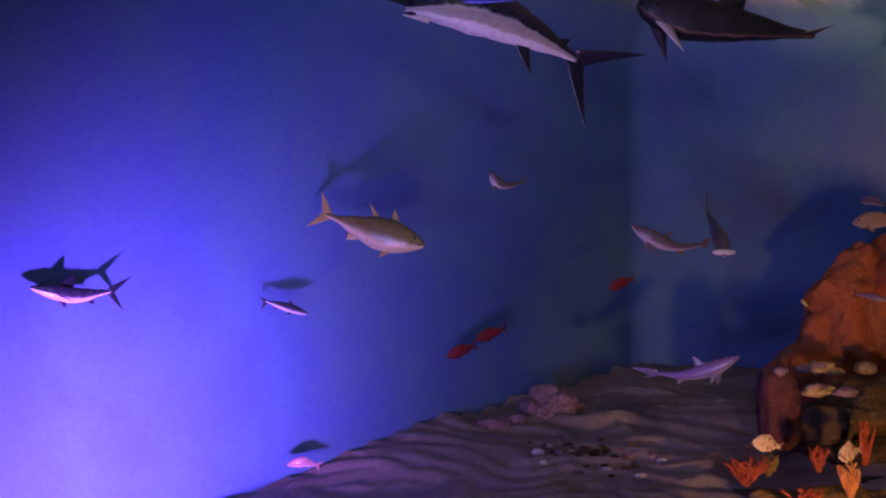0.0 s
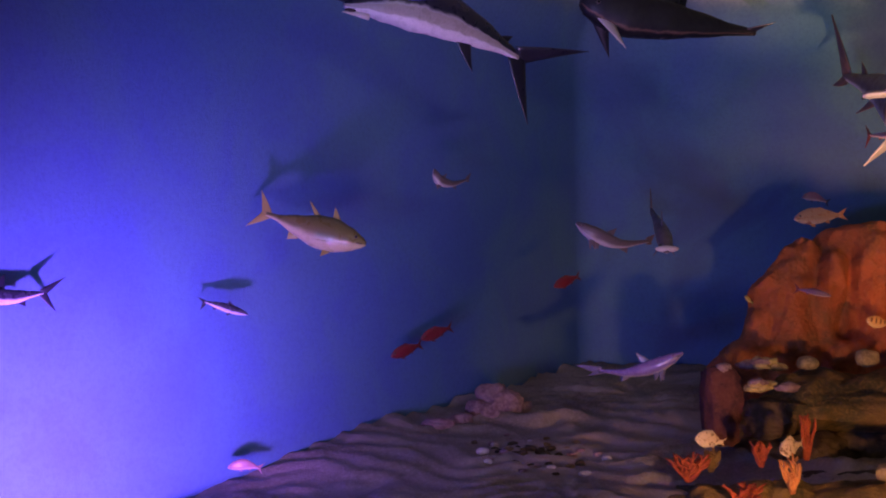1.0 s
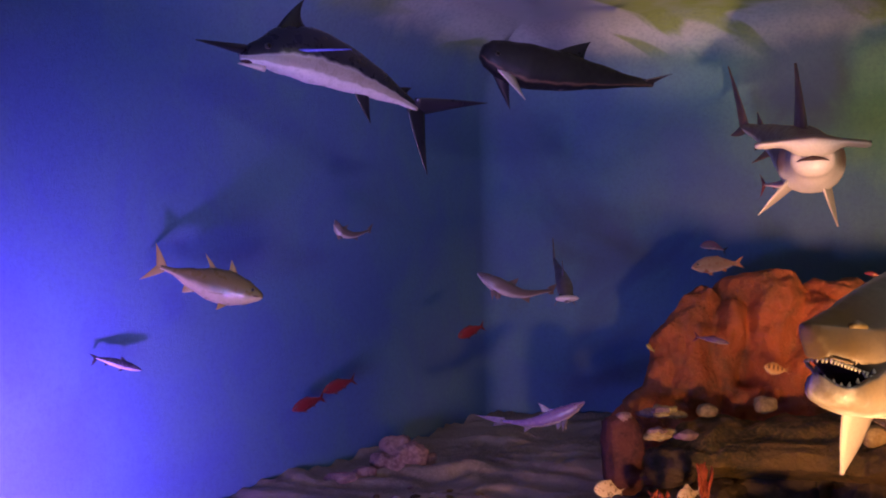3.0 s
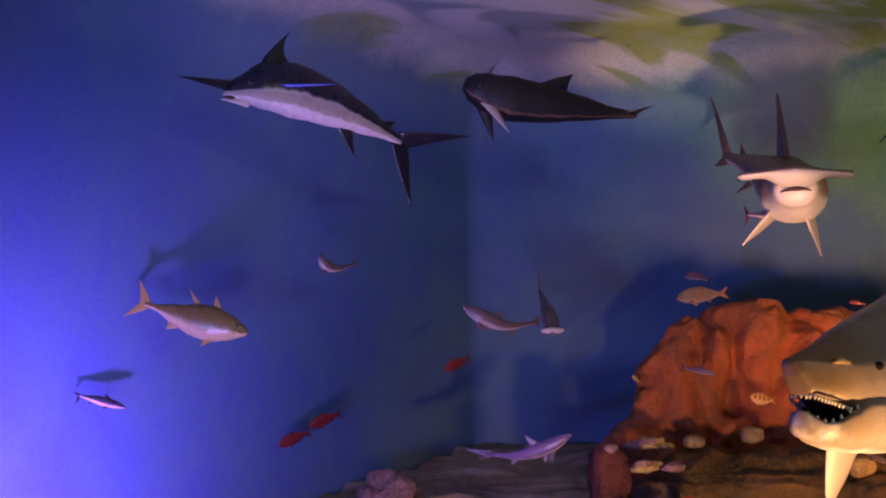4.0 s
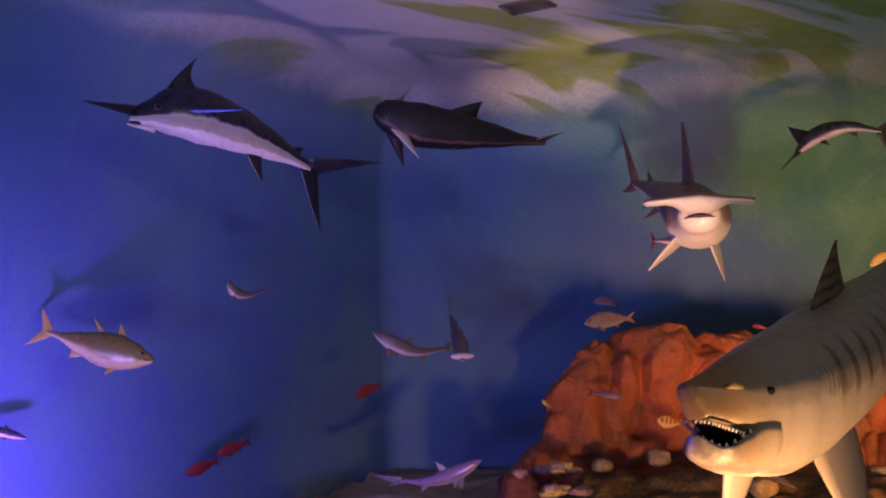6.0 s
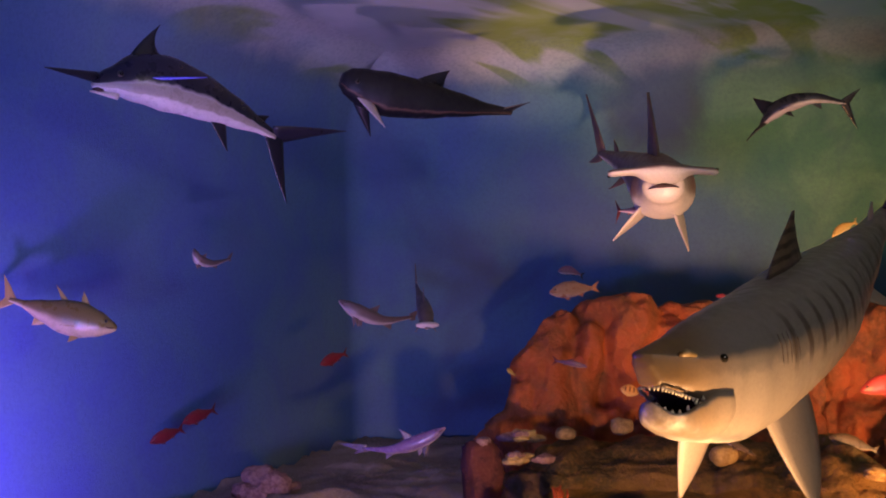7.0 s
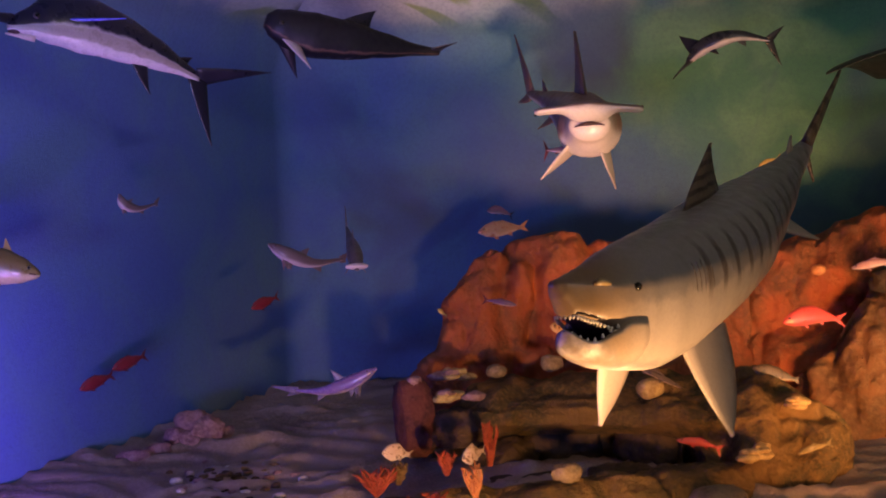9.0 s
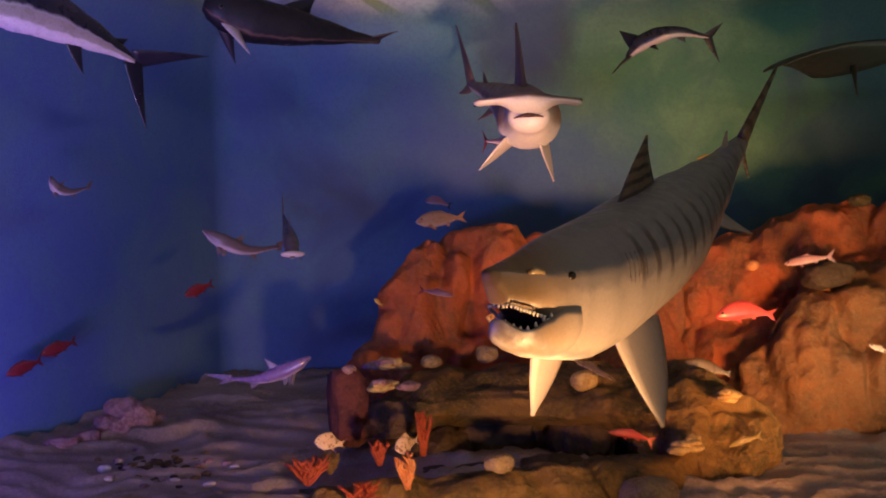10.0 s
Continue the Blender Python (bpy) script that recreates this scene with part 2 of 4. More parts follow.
def curve_at(points, u):
    """A smooth line through the points, u from 0 to 1."""
    n = len(points) - 1
    f = min(max(u, 0.0), 1.0) * n
    i = min(int(f), n - 1)
    t = f - i
    p1, p2 = points[i], points[i + 1]
    p0 = points[i - 1] if i else p1 * 2 - p2
    p3 = points[i + 2] if i + 2 <= n else p2 * 2 - p1
    return 0.5 * ((2 * p1) + (p2 - p0) * t + (2 * p0 - 5 * p1 + 4 * p2 - p3) * t * t + (3 * p1 - p0 - 3 * p2 + p3) * t ** 3)


def table_at(rows, u):
    """Reads the row of sizes at u out of rows (u, a, b, c), smoothly."""
    for r, q in zip(rows, rows[1:]):
        if u <= q[0]:
            t = (u - r[0]) / (q[0] - r[0])
            t = t * t * (3 - 2 * t) * 0.5 + t * 0.5
            return [a + (b - a) * t for a, b in zip(r[1:], q[1:])]
    return list(rows[-1][1:])


class Body:
    """A fish's body along a spine from nose to tail root, and the frame at every place along it."""

    def __init__(self, spine, sizes, lean=0.0):
        self.base = (Vector(spine[0]) + Vector(spine[-1])) / 2
        self.spine = [Vector(p) - self.base for p in spine]
        self.length = sum((b - a).length for a, b in zip(self.spine, self.spine[1:]))
        self.sizes, self.lean = sizes, radians(lean)

    def at(self, u):
        c = curve_at(self.spine, u)
        t = (curve_at(self.spine, min(u + 0.02, 1)) - curve_at(self.spine, max(u - 0.02, 0))).normalized()
        side = t.cross(Vector((0, 0, 1))).normalized()
        up = side.cross(t)
        if self.lean:
            q = Matrix.Rotation(self.lean, 3, t)
            side, up = q @ side, q @ up
        return c, t, up, side

    def skin(self, u, angle):
        """The place on the skin at u; angle 0 is the back, 180 the belly, 90 and -90 the flanks."""
        c, t, up, side = self.at(u)
        top, bottom, wide = [v * self.length for v in table_at(self.sizes, u)]
        a = radians(angle)
        return c + up * (math.cos(a) * (top if math.cos(a) > 0 else bottom)) + side * (math.sin(a) * wide)

    def mesh(self, steps=44, sides=24, power=0.92):
        bm = bmesh.new()
        dv, ln = bm.verts.layers.float.new("dv"), bm.verts.layers.float.new("ln")
        rings = []
        for i in range(steps + 1):
            u = i / steps
            c, t, up, side = self.at(u)
            top, bottom, wide = [v * self.length for v in table_at(self.sizes, u)]
            ring = []
            for k in range(sides):
                a = math.tau * k / sides
                ca, sa = math.cos(a), math.sin(a)
                ca2 = math.copysign(abs(ca) ** power, ca)
                sa2 = math.copysign(abs(sa) ** power, sa)
                v = bm.verts.new(c + up * (ca2 * (top if ca > 0 else bottom)) + side * (sa2 * wide))
                v[dv], v[ln] = ca, u
                ring.append(v)
            rings.append(ring)
        for r, q in zip(rings, rings[1:]):
            for k in range(sides):
                bm.faces.new((r[k], r[(k + 1) % sides], q[(k + 1) % sides], q[k]))
        bm.faces.new(rings[0]), bm.faces.new(rings[-1])
        return bm


def blade(bm, a, b, tip, thick, bow=0.12, steps=10, full=0.35):
    """A fin: lens-shaped across, from its root a-b to its tip; bow bends both edges backwards."""
    a, b, tip = Vector(a), Vector(b), Vector(tip)
    root = b - a
    mid = (a + b) / 2
    out = tip - mid
    normal = root.cross(out).normalized()
    la, lb = bm.verts.layers.float.get("dv") or bm.verts.layers.float.new("dv"), bm.verts.layers.float.get("ln") or bm.verts.layers.float.new("ln")
    ca = (a + tip) / 2 - root * bow
    cb = (b + tip) / 2 - root * bow * 2.2 - out * 0.10
    ca = ca.lerp(a + out * 0.55, full * 0.5)
    cb = cb.lerp(b + out * 0.62, full)
    cols = 6
    rows = []
    for i in range(steps + 1):
        t = i / steps
        e0 = a * (1 - t) ** 2 + ca * 2 * t * (1 - t) + tip * t * t
        e1 = b * (1 - t) ** 2 + cb * 2 * t * (1 - t) + tip * t * t
        if i == steps:
            e0, e1 = tip - root * 0.015, tip + root * 0.015
        front, back = [], []
        for k in range(cols + 1):
            f = k / cols
            p = e0.lerp(e1, f)
            h = thick * (1 - 0.75 * t) * math.sin(math.pi * (0.06 + 0.88 * f)) ** 0.7
            front.append(bm.verts.new(p + normal * h))
            back.append(bm.verts.new(p - normal * h))
            for v in (front[-1], back[-1]):
                v[la], v[lb] = t, f
        rows.append(front + back[::-1])
    m = len(rows[0])
    for r, q in zip(rows, rows[1:]):
        for k in range(m):
            bm.faces.new((r[k], r[(k + 1) % m], q[(k + 1) % m], q[k]))
    bm.faces.new(rows[0]), bm.faces.new(rows[-1])


def fin(body, name, parent, material, u0, u1, angle, length, sweep, thick=0.008, bow=0.12, label="", full=0.35):
    """A fin on the skin between u0 and u1, out at the angle; length and sweep are shares of the body's length."""
    n = body.length
    a, b = body.skin(u0, angle), body.skin(u1, angle)
    c, t, up, side = body.at((u0 + u1) / 2)
    g = radians(angle)
    out = up * math.cos(g) + side * math.sin(g)
    a, b = a - out * 0.012 * n, b - out * 0.012 * n
    tip = (a + b) / 2 + out * length * n + t * sweep * n
    bm = bmesh.new()
    blade(bm, a, b, tip, thick * n, bow, 10, full)
    return part(name, bm, material, parent, label)


def lobe(bm, c, tip, t, root, thick, bow):
    """One lobe of a tail: its root stands across the way to the tip."""
    out = (tip - c).normalized()
    across = out.cross(out.cross(t)).normalized()
    if across.dot(t) < 0:
        across = -across
    across = (across * 0.8 + t * 0.2).normalized()
    blade(bm, c - across * root, c + across * root, tip, thick, bow, 12)


def tail_fin(body, parent, material, upper, lower, root=0.05, thick=0.006, bow=0.08):
    """Two lobes: (height, sweep) as shares of the length, or the tip's place."""
    n = body.length
    c, t, up, side = body.at(1.0)
    c = c - t * n * 0.01
    bm = bmesh.new()
    for sign, tip in ((1, upper), (-1, lower)):
        goal = Vector(tip) - body.base if len(tip) == 3 else c + up * (sign * tip[0] * n) + t * tip[1] * n
        lobe(bm, c, goal, t, root * n, thick * n, bow)
    return part("tail_fin", bm, material, parent)


def eyes(body, parent, u, angle, size):
    for s in (1, -1):
        p = body.skin(u, s * angle)
        bm = bmesh.new()
        ball(bm, p, size * body.length, 2)
        ring = part("eye", bm, IRIS, parent, "round glass eye")
        c, t, up, side = body.at(u)
        bm = bmesh.new()
        ball(bm, p + side * (s * size * 0.45 * body.length), size * 0.72 * body.length, 2)
        part("pupil", bm, EYE, ring)


def mouth_slit(body, parent, reach, angle, thick):
    """The closed mouth's dark line round the nose."""
    pts = []
    for s in range(-6, 7):
        f = s / 6
        pts.append(body.skin(reach * abs(f) + 0.004, math.copysign(angle, f) if abs(f) > 0.01 else 180 - 0.001) if abs(f) > 0.2 else body.skin(0.006, 175 * (1 if f >= 0 else -1)))
    for side in (pts[:5], pts[-5:]):
        bm = bmesh.new()
        tube(bm, side, [thick * body.length] * len(side), 6)
        part("mouth", bm, MOUTH, parent)


ROUND_FISH = [(0, .02, .02, .015), (.06, .07, .06, .045), (.18, .13, .12, .075), (.36, .17, .16, .09), (.55, .16, .15, .085), (.75, .10, .10, .05), (.92, .045, .045, .022), (1, .04, .04, .012)]
SLIM_FISH = [(0, .01, .012, .01), (.08, .05, .05, .035), (.25, .085, .085, .065), (.45, .095, .10, .07), (.65, .075, .08, .055), (.85, .04, .04, .028), (1, .018, .018, .012)]
SHARK = [(0, .012, .012, .016), (.05, .035, .03, .045), (.15, .065, .06, .07), (.32, .09, .085, .085), (.5, .082, .075, .07), (.7, .05, .045, .042), (.88, .026, .024, .022), (1, .018, .016, .012)]


def common_fish(name, label, spine, sizes, skin, fins, dorsal=(.28, .72, .07, .05), tail=((.17, .16), (.17, .16)), lean=0.0, group="", category="fish", eye=.022, pect=(.16, .13), slit=True, second=None, pect_angle=115):
    """A mounted fish with body, eyes, mouth, back, breast, belly and tail fins."""
    body = Body(spine, sizes, lean)
    ob = thing(name, body.base, label, category, group)
    part("body", body.mesh(32, 18), skin, ob)
    fin(body, "dorsal_fin", ob, fins, dorsal[0], dorsal[1], 0, dorsal[2], dorsal[3], .006, .05)
    if second:
        fin(body, "dorsal_fin", ob, fins, second[0], second[1], 0, second[2], second[3], .006, .05)
    fin(body, "anal_fin", ob, fins, .64, .76, 180, min(dorsal[2] * .8, .07), .06, .006, .08)
    fin(body, "pelvic_fin", ob, fins, .32, .42, 165, .08, .05, .006)
    fin(body, "pelvic_fin", ob, fins, .32, .42, -165, .08, .05, .006)
    for s in (1, -1):
        fin(body, "pectoral_fin", ob, fins, .27, .35, s * pect_angle, pect[0] * .55, pect[1], .006)
    tail_fin(body, ob, fins, *tail)
    eyes(body, ob, .11, 62, eye)
    if slit:
        mouth_slit(body, ob, .09, 100, .006)
    return ob


def rock(name, centre, size, material, label, seed=0.0, sub=5, rough=0.18, square=0.6, turn=0.0, category="rock", group="", parent=None, layers=0.0, wobble=0.0):
    """A boulder: a squared ball worn by noise at three scales; layers cuts ledges into its sides."""
    bm = bmesh.new()
    bmesh.ops.create_icosphere(bm, subdivisions=sub, radius=1.0)
    off = Vector((seed * 7.3, seed * 3.1, seed * 5.7))
    mean = (size[0] + size[1] + size[2]) / 3
    for v in bm.verts:
        d = v.co.normalized()
        p = d.lerp(d / max(abs(k) for k in d) * 0.9, 1 - square)
        q = Vector((p.x * size[0], p.y * size[1], p.z * size[2])) / mean
        n1 = noise.noise(q * 0.9 + off)
        n2 = noise.noise(q * 2.2 + off * 2)
        n3 = noise.noise(q * 9.0 + off * 3)
        cell = noise.voronoi(q * 1.7 + off + Vector((n2, n1, n3)) * 0.25)[0]
        cell2 = noise.voronoi(q * 4.3 + off * 1.3)[0]
        k = 1 + rough * (n1 * 0.9 + n2 * 0.3 + n3 * 0.20 + noise.noise(q * 17.0 + off) * 0.05 + min(cell[1] - cell[0], 0.5) * 0.6 - 0.18 + (cell2[1] - cell2[0]) * 0.16)
        if layers:
            w = math.sin(q.z * 7.0 + n1 * 2.5 + n2) 
            k += layers * (abs(w) ** 0.5 * math.copysign(1, w)) * (1 - abs(d.z)) 
        v.co = Vector((p.x * size[0], p.y * size[1], p.z * size[2])) * k
        if wobble:
            w = Vector((v.co.x * 2.1, v.co.y * 2.1, seed))
            v.co += Vector((0, noise.noise(w * 0.8) * 2.2, noise.noise(w + Vector((4, 0, 0))) + 0.5 * noise.noise(w * 2.7))) * wobble
    bmesh.ops.rotate(bm, verts=bm.verts, cent=(0, 0, 0), matrix=Matrix.Rotation(radians(turn), 3, "Z"))
    ob = finish(name, bm, material, parent)
    ob.location = centre
    return tagged(ob, label, category, group) if parent is None else ob


# ---------------------------------------------------------------- the room
CORNER = Vector((3.70, 13.21, 0))
LEFT_END = Vector((-6.20, 2.88, 0))
RIGHT_END = Vector((15.3, 7.67, 0))
ROOM_TOP, COVE = 4.95, 0.9


def coved_wall(name, path, mat):
    """A thick wall along the path, given as places with their inward normals, whose top rolls over into the ceiling."""
    outline = [(0, -0.8), (0, 0.4), (0, 1.6), (0, 2.8), (0, ROOM_TOP - COVE)]
    outline += [(COVE * (1 - math.cos(t)), ROOM_TOP - COVE + COVE * math.sin(t)) for t in [radians(k * 4.5) for k in range(1, 21)]]
    outline += [(COVE, ROOM_TOP + 0.2), (-0.2, ROOM_TOP + 0.2), (-0.2, -0.8)]
    bm = bmesh.new()
    rows = [[bm.verts.new(p + n * o + Vector((0, 0, z))) for o, z in outline] for p, n in path]
    m = len(outline)
    for r, q in zip(rows, rows[1:]):
        for k in range(m):
            f = bm.faces.new((r[k], r[(k + 1) % m], q[(k + 1) % m], q[k]))
    bm.faces.new(rows[0]), bm.faces.new(rows[-1])
    return finish(name, bm, mat)


def rounded_path(a, corner, b, radius, steps=14):
    d0, d1 = (corner - a).normalized(), (b - corner).normalized()
    n0, n1 = Vector((d0.y, -d0.x, 0)), Vector((d1.y, -d1.x, 0))
    turn = d0.angle(d1)
    cut = radius * math.tan(turn / 2)
    start = corner - d0 * cut
    hub = start + n0 * radius
    path = [(a, n0), (start - d0 * 0.3, n0)]
    for k in range(steps + 1):
        n = (n0 * math.sin(turn * (1 - k / steps)) + n1 * math.sin(turn * k / steps)) / math.sin(turn)
        path.append((hub - n * radius, n))
    path += [(corner + d1 * (cut + 0.3), n1), (b, n1)]
    return path


wl = coved_wall("wall_north", rounded_path(LEFT_END, CORNER, RIGHT_END, 0.28), MURAL)
tagged(wl, "curved wall painted as sea turning from deep blue to green", "wall", kind="structure")


def slab(name, corners, z0, z1, mat, label, category):
    bm = bmesh.new()
    lo = [bm.verts.new((x, y, z0)) for x, y in corners]
    hi = [bm.verts.new((x, y, z1)) for x, y in corners]
    m = len(corners)
    bm.faces.new(lo), bm.faces.new(hi)
    for k in range(m):
        bm.faces.new((lo[k], lo[(k + 1) % m], hi[(k + 1) % m], hi[k]))
    return tagged(finish(name, bm, mat, smooth=False), label, category, kind="structure")


slab("ceiling", [(-7.5, -4.3), (15.8, -4.3), (15.8, 8.2), (3.7, 14.2), (-7.5, 2.9)], ROOM_TOP - 0.006, ROOM_TOP + 0.25, CEILING, "pale grey-green painted ceiling with olive streaks", "ceiling")
slab("wall_south", [(-7.2, -4.2), (15.6, -4.2), (15.6, -4.0), (-7.2, -4.0)], -0.8, 5.1, BLACKOUT, "black painted wall", "wall")
slab("wall_east", [(15.3, -4.0), (15.5, -4.0), (15.5, 8.2), (15.3, 8.2)], -0.8, 5.1, BLACKOUT, "black painted wall", "wall")
slab("wall_southwest", [(-6.6, -4.0), (-6.4, -4.0), (-6.0, 3.2), (-6.3, 3.2)], -0.8, 5.1, BLACKOUT, "black painted wall", "wall")


def ground_height(x, y):
    back = x * 0.15 + y
    z = 0.125 * (back - 7.35)
    z = max(z, -0.35 + 0.02 * y)
    z += 0.09 * noise.noise(Vector((x * 0.5, y * 0.5, 0.0))) + 0.03 * noise.noise(Vector((x * 1.3, y * 1.3, 4.0)))
    return z


def sand_bed():
    """The sand, with wind-like ripples across it."""
    bm = bmesh.new()
    nx, ny = 330, 300
    x0, x1, y0, y1 = -7.0, 15.4, -4.1, 14.6
    grid = []
    for j in range(ny + 1):
        f = j / ny
        y = y0 + (y1 - y0) * (1 - (1 - f) ** 1.0)
        row = []
        for i in range(nx + 1):
            x = x0 + (x1 - x0) * i / nx
            w = Vector((x * 0.9, y * 0.9, 2.0))
            phase = (y * 1.0 + x * 0.42) * 17 + 9.0 * noise.noise(w) + 5.0 * noise.noise(w * 2.7) + 1.5 * noise.noise(w * 7.0)
            amp = 0.060 * (0.3 + 1.2 * abs(noise.noise(Vector((x * 0.8, y * 0.8, 9.0)))))
            row.append(bm.verts.new((x, y, ground_height(x, y) + amp * (1 - abs(math.sin(phase * 0.5))) * 2)))
        grid.append(row)
    for j in range(ny):
        for i in range(nx):
            bm.faces.new((grid[j][i], grid[j][i + 1], grid[j + 1][i + 1], grid[j + 1][i]))
    return tagged(finish("ground", bm, SAND), "pinkish rippled sand sloping up to the painted walls", "sand", kind="structure")


sand_bed()


def ceiling_vent(centre, w, d, turn):
    ob = thing("ceiling_vent", centre, "small dark square grille set in the ceiling", "vent")
    ob.rotation_euler = (0, 0, radians(turn))
    for k in range(4):
        bm = bmesh.new()
        bmesh.ops.create_cube(bm, size=1.0)
        horizontal = k < 2
        s = -1 if k % 2 else 1
        sx, sy = (w, 0.04) if horizontal else (0.04, d - 0.08)
        ox, oy = (0, s * (d / 2 - 0.02)) if horizontal else (s * (w / 2 - 0.02), 0)
        for v in bm.verts:
            v.co = Vector((v.co.x * sx + ox, v.co.y * sy + oy, v.co.z * 0.03))
        part("frame", bm, GRILLE, ob)
    for k in range(7):
        bm = bmesh.new()
        bmesh.ops.create_cube(bm, size=1.0)
        for v in bm.verts:
            v.co = Vector((v.co.x * (w - 0.08), v.co.y * 0.03 + (k - 3) * (d - 0.1) / 7, v.co.z * 0.02))
        part("slat", bm, GRILLE, ob)


ceiling_vent((4.131, 9.582, 4.940), .42, .30, -46)

# ---------------------------------------------------------------- rocks of the reef

def crag(name, rows, profile, material, label, seed, rough=0.12, fold=0.10, category="rock", steps=190, hollow=None, pits=()):
    """A rock mass along a line in plan: rows (x, y, top, base, hollow); profile rows (outwards, share of the height), from the foot up and over to the back.
    hollow is the profile where the face is undercut; pits are holes worn into it (place, radius, depth)."""
    pts = [Vector(r[:2] + (0,)) for r in rows]
    bm = bmesh.new()
    m = 74
    off = Vector((seed * 3.7, seed * 1.9, seed * 5.3))
    grid = []

    def along(table, v):
        f = v * (len(table) - 1)
        k = min(int(f), len(table) - 2)
        t = f - k
        t = t * 0.6 + t * t * (3 - 2 * t) * 0.4
        return [a + (b - a) * t for a, b in zip(table[k], table[k + 1])]

    for i in range(steps + 1):
        u = i / steps
        c = curve_at(pts, u)
        d = (curve_at(pts, min(u + .02, 1)) - curve_at(pts, max(u - .02, 0))).normalized()
        out = Vector((d.y, -d.x, 0))
        x, y, top, base, cave = along(rows, u)
        ring = []
        for k in range(m + 1):
            v = k / m
            o, h = along(profile, v)
            if hollow:
                o2, h2 = along(hollow, v)
                o, h = o + (o2 - o) * cave, h + (h2 - h) * cave
            p = c + out * o
            p.z = base + (top - base) * h
            q = p + off
            big = noise.noise(q * 1.1) + 0.5 * noise.noise(q * 2.4)
            cell = noise.voronoi(Vector((q.x * 1.5, q.y * 1.5, q.z * 0.8)) + Vector((1, 1, 1)) * 0.3 * noise.noise(q * 2.0))[0]
            crack = min(cell[1] - cell[0], 0.30) / 0.30
            cell2 = noise.voronoi(q * 4.2)[0]
            chip = min(cell2[1] - cell2[0], 0.35)
            fine = noise.noise(q * 7.0) * 0.5 + noise.noise(q * 15.0) * 0.25
            push = rough * (big * 0.9 + fine * 0.35 + chip * 0.5) + fold * (crack - 0.8)
            for place_, radius, deep in pits:
                near = 1 - ((p - Vector(place_)).length + 0.12 * radius * fine) / radius
                if near > 0:
                    push -= deep * near * near * (3 - 2 * near)
            ring.append(bm.verts.new(p + out * push + Vector((0, 0, push * 0.45 * (0.3 + h)))))
        grid.append(ring)
    for r, q in zip(grid, grid[1:]):
        for k in range(m):
            bm.faces.new((r[k], r[k + 1], q[k + 1], q[k]))
        bm.faces.new((r[m], r[0], q[0], q[m]))
    bm.faces.new(grid[0]), bm.faces.new(grid[-1])
    return tagged(finish(name, bm, material), label, category)


CLIFF = [(.10, 0), (.12, .25), (.06, .5), (.02, .75), (-.06, .92), (-.22, 1.0), (-.5, 1.02), (-.9, .9), (-1.1, .6), (-1.1, 0)]
SHELVED = [(.20, 0), (.24, .25), (.16, .48), (.02, .58), (-.04, .64), (.0, .8), (-.14, .95), (-.4, 1.0), (-.8, .9), (-1.0, 0)]
BULGE = [(-.05, 0), (.10, .2), (.16, .45), (.14, .7), (.06, .88), (-.06, .97), (-.35, 1.05), (-.8, 1.12), (-1.2, 1.16), (-1.3, 0)]
LEDGE = [(-.45, 0), (-.55, .25), (-.5, .50), (-.16, .60), (.04, .72), (.05, .88), (-.06, .98), (-.4, 1.08), (-.9, 1.2), (-1.0, 0)]
crag("rock_cliff", [(4.14, 10.75, .95, .2, 0), (4.20, 10.35, 1.15, .2, 0), (4.40, 10.12, 1.66, .2, 0), (4.62, 9.98, 1.96, .2, 0), (5.05, 9.82, 2.10, .2, 0), (5.5, 9.75, 2.12, .2, 0), (5.96, 9.68, 2.06, .2, 0), (6.5, 9.5, 1.98, .2, 0), (7.1, 9.45, 1.9, .2, 0)],
     CLIFF, RED_ROCK, "tall reddish-brown reef rock face with cracks", 1.0, .17, .17, pits=[((5.12, 9.72, 1.42), .30, .40), ((5.75, 9.6, 1.2), .3, .2)])
crag("rock_cliff", [(6.75, 9.75, 1.7, .0, 0), (7.15, 9.4, 1.92, .0, 0), (7.5, 9.15, 2.04, .0, 0), (7.9, 8.85, 2.20, .0, 0), (8.3, 8.6, 2.26, .0, 0), (8.8, 8.2, 2.22, .0, 0), (9.6, 7.8, 2.2, .0, 0), (10.4, 7.5, 2.0, .0, 0)],
     SHELVED, RED_ROCK, "rounded orange-brown reef rock with a shelf across it", 3.7, .18, .15)
crag("rock_outcrop", [(7.12, 8.85, .8, -.2, 0), (7.18, 8.5, 1.05, -.2, 0), (7.42, 8.2, 1.38, -.2, 0), (7.75, 8.0, 1.48, -.2, 0), (8.2, 7.75, 1.52, -.2, 0), (8.8, 7.4, 1.5, -.2, 0), (9.6, 7.2, 1.4, -.2, 0)],
     BULGE, BROWN_ROCK, "brown-red bulging rock flowing down to the sand", 5.2, .15, .10, pits=[((7.72, 7.85, 1.12), .34, .24), ((8.1, 7.7, .6), .3, .2)])
crag("rock_ledge", [(3.78, 9.35, .60, .15, 1), (3.9, 9.05, .74, .15, 1), (4.3, 8.8, .80, .12, 1), (4.8, 8.5, .80, .1, 1), (5.15, 8.15, .78, .05, 1), (5.4, 7.8, .76, .0, .5), (5.7, 7.45, .76, -.1, 0), (6.05, 7.3, .76, -.1, 0), (6.4, 7.35, .70, -.1, 0), (6.58, 7.6, .62, -.1, .2), (6.75, 8.1, .6, -.1, .3), (6.95, 8.6, .7, -.1, 0)],
     BULGE, OLIVE_ROCK, "long olive-brown rock ledge with a dark hollow beneath", 5.9, .14, .10, hollow=LEDGE, pits=[((5.86, 7.12, .50), .22, .16), ((6.35, 7.2, .05), .35, .35), ((5.45, 7.62, .35), .3, .2)])
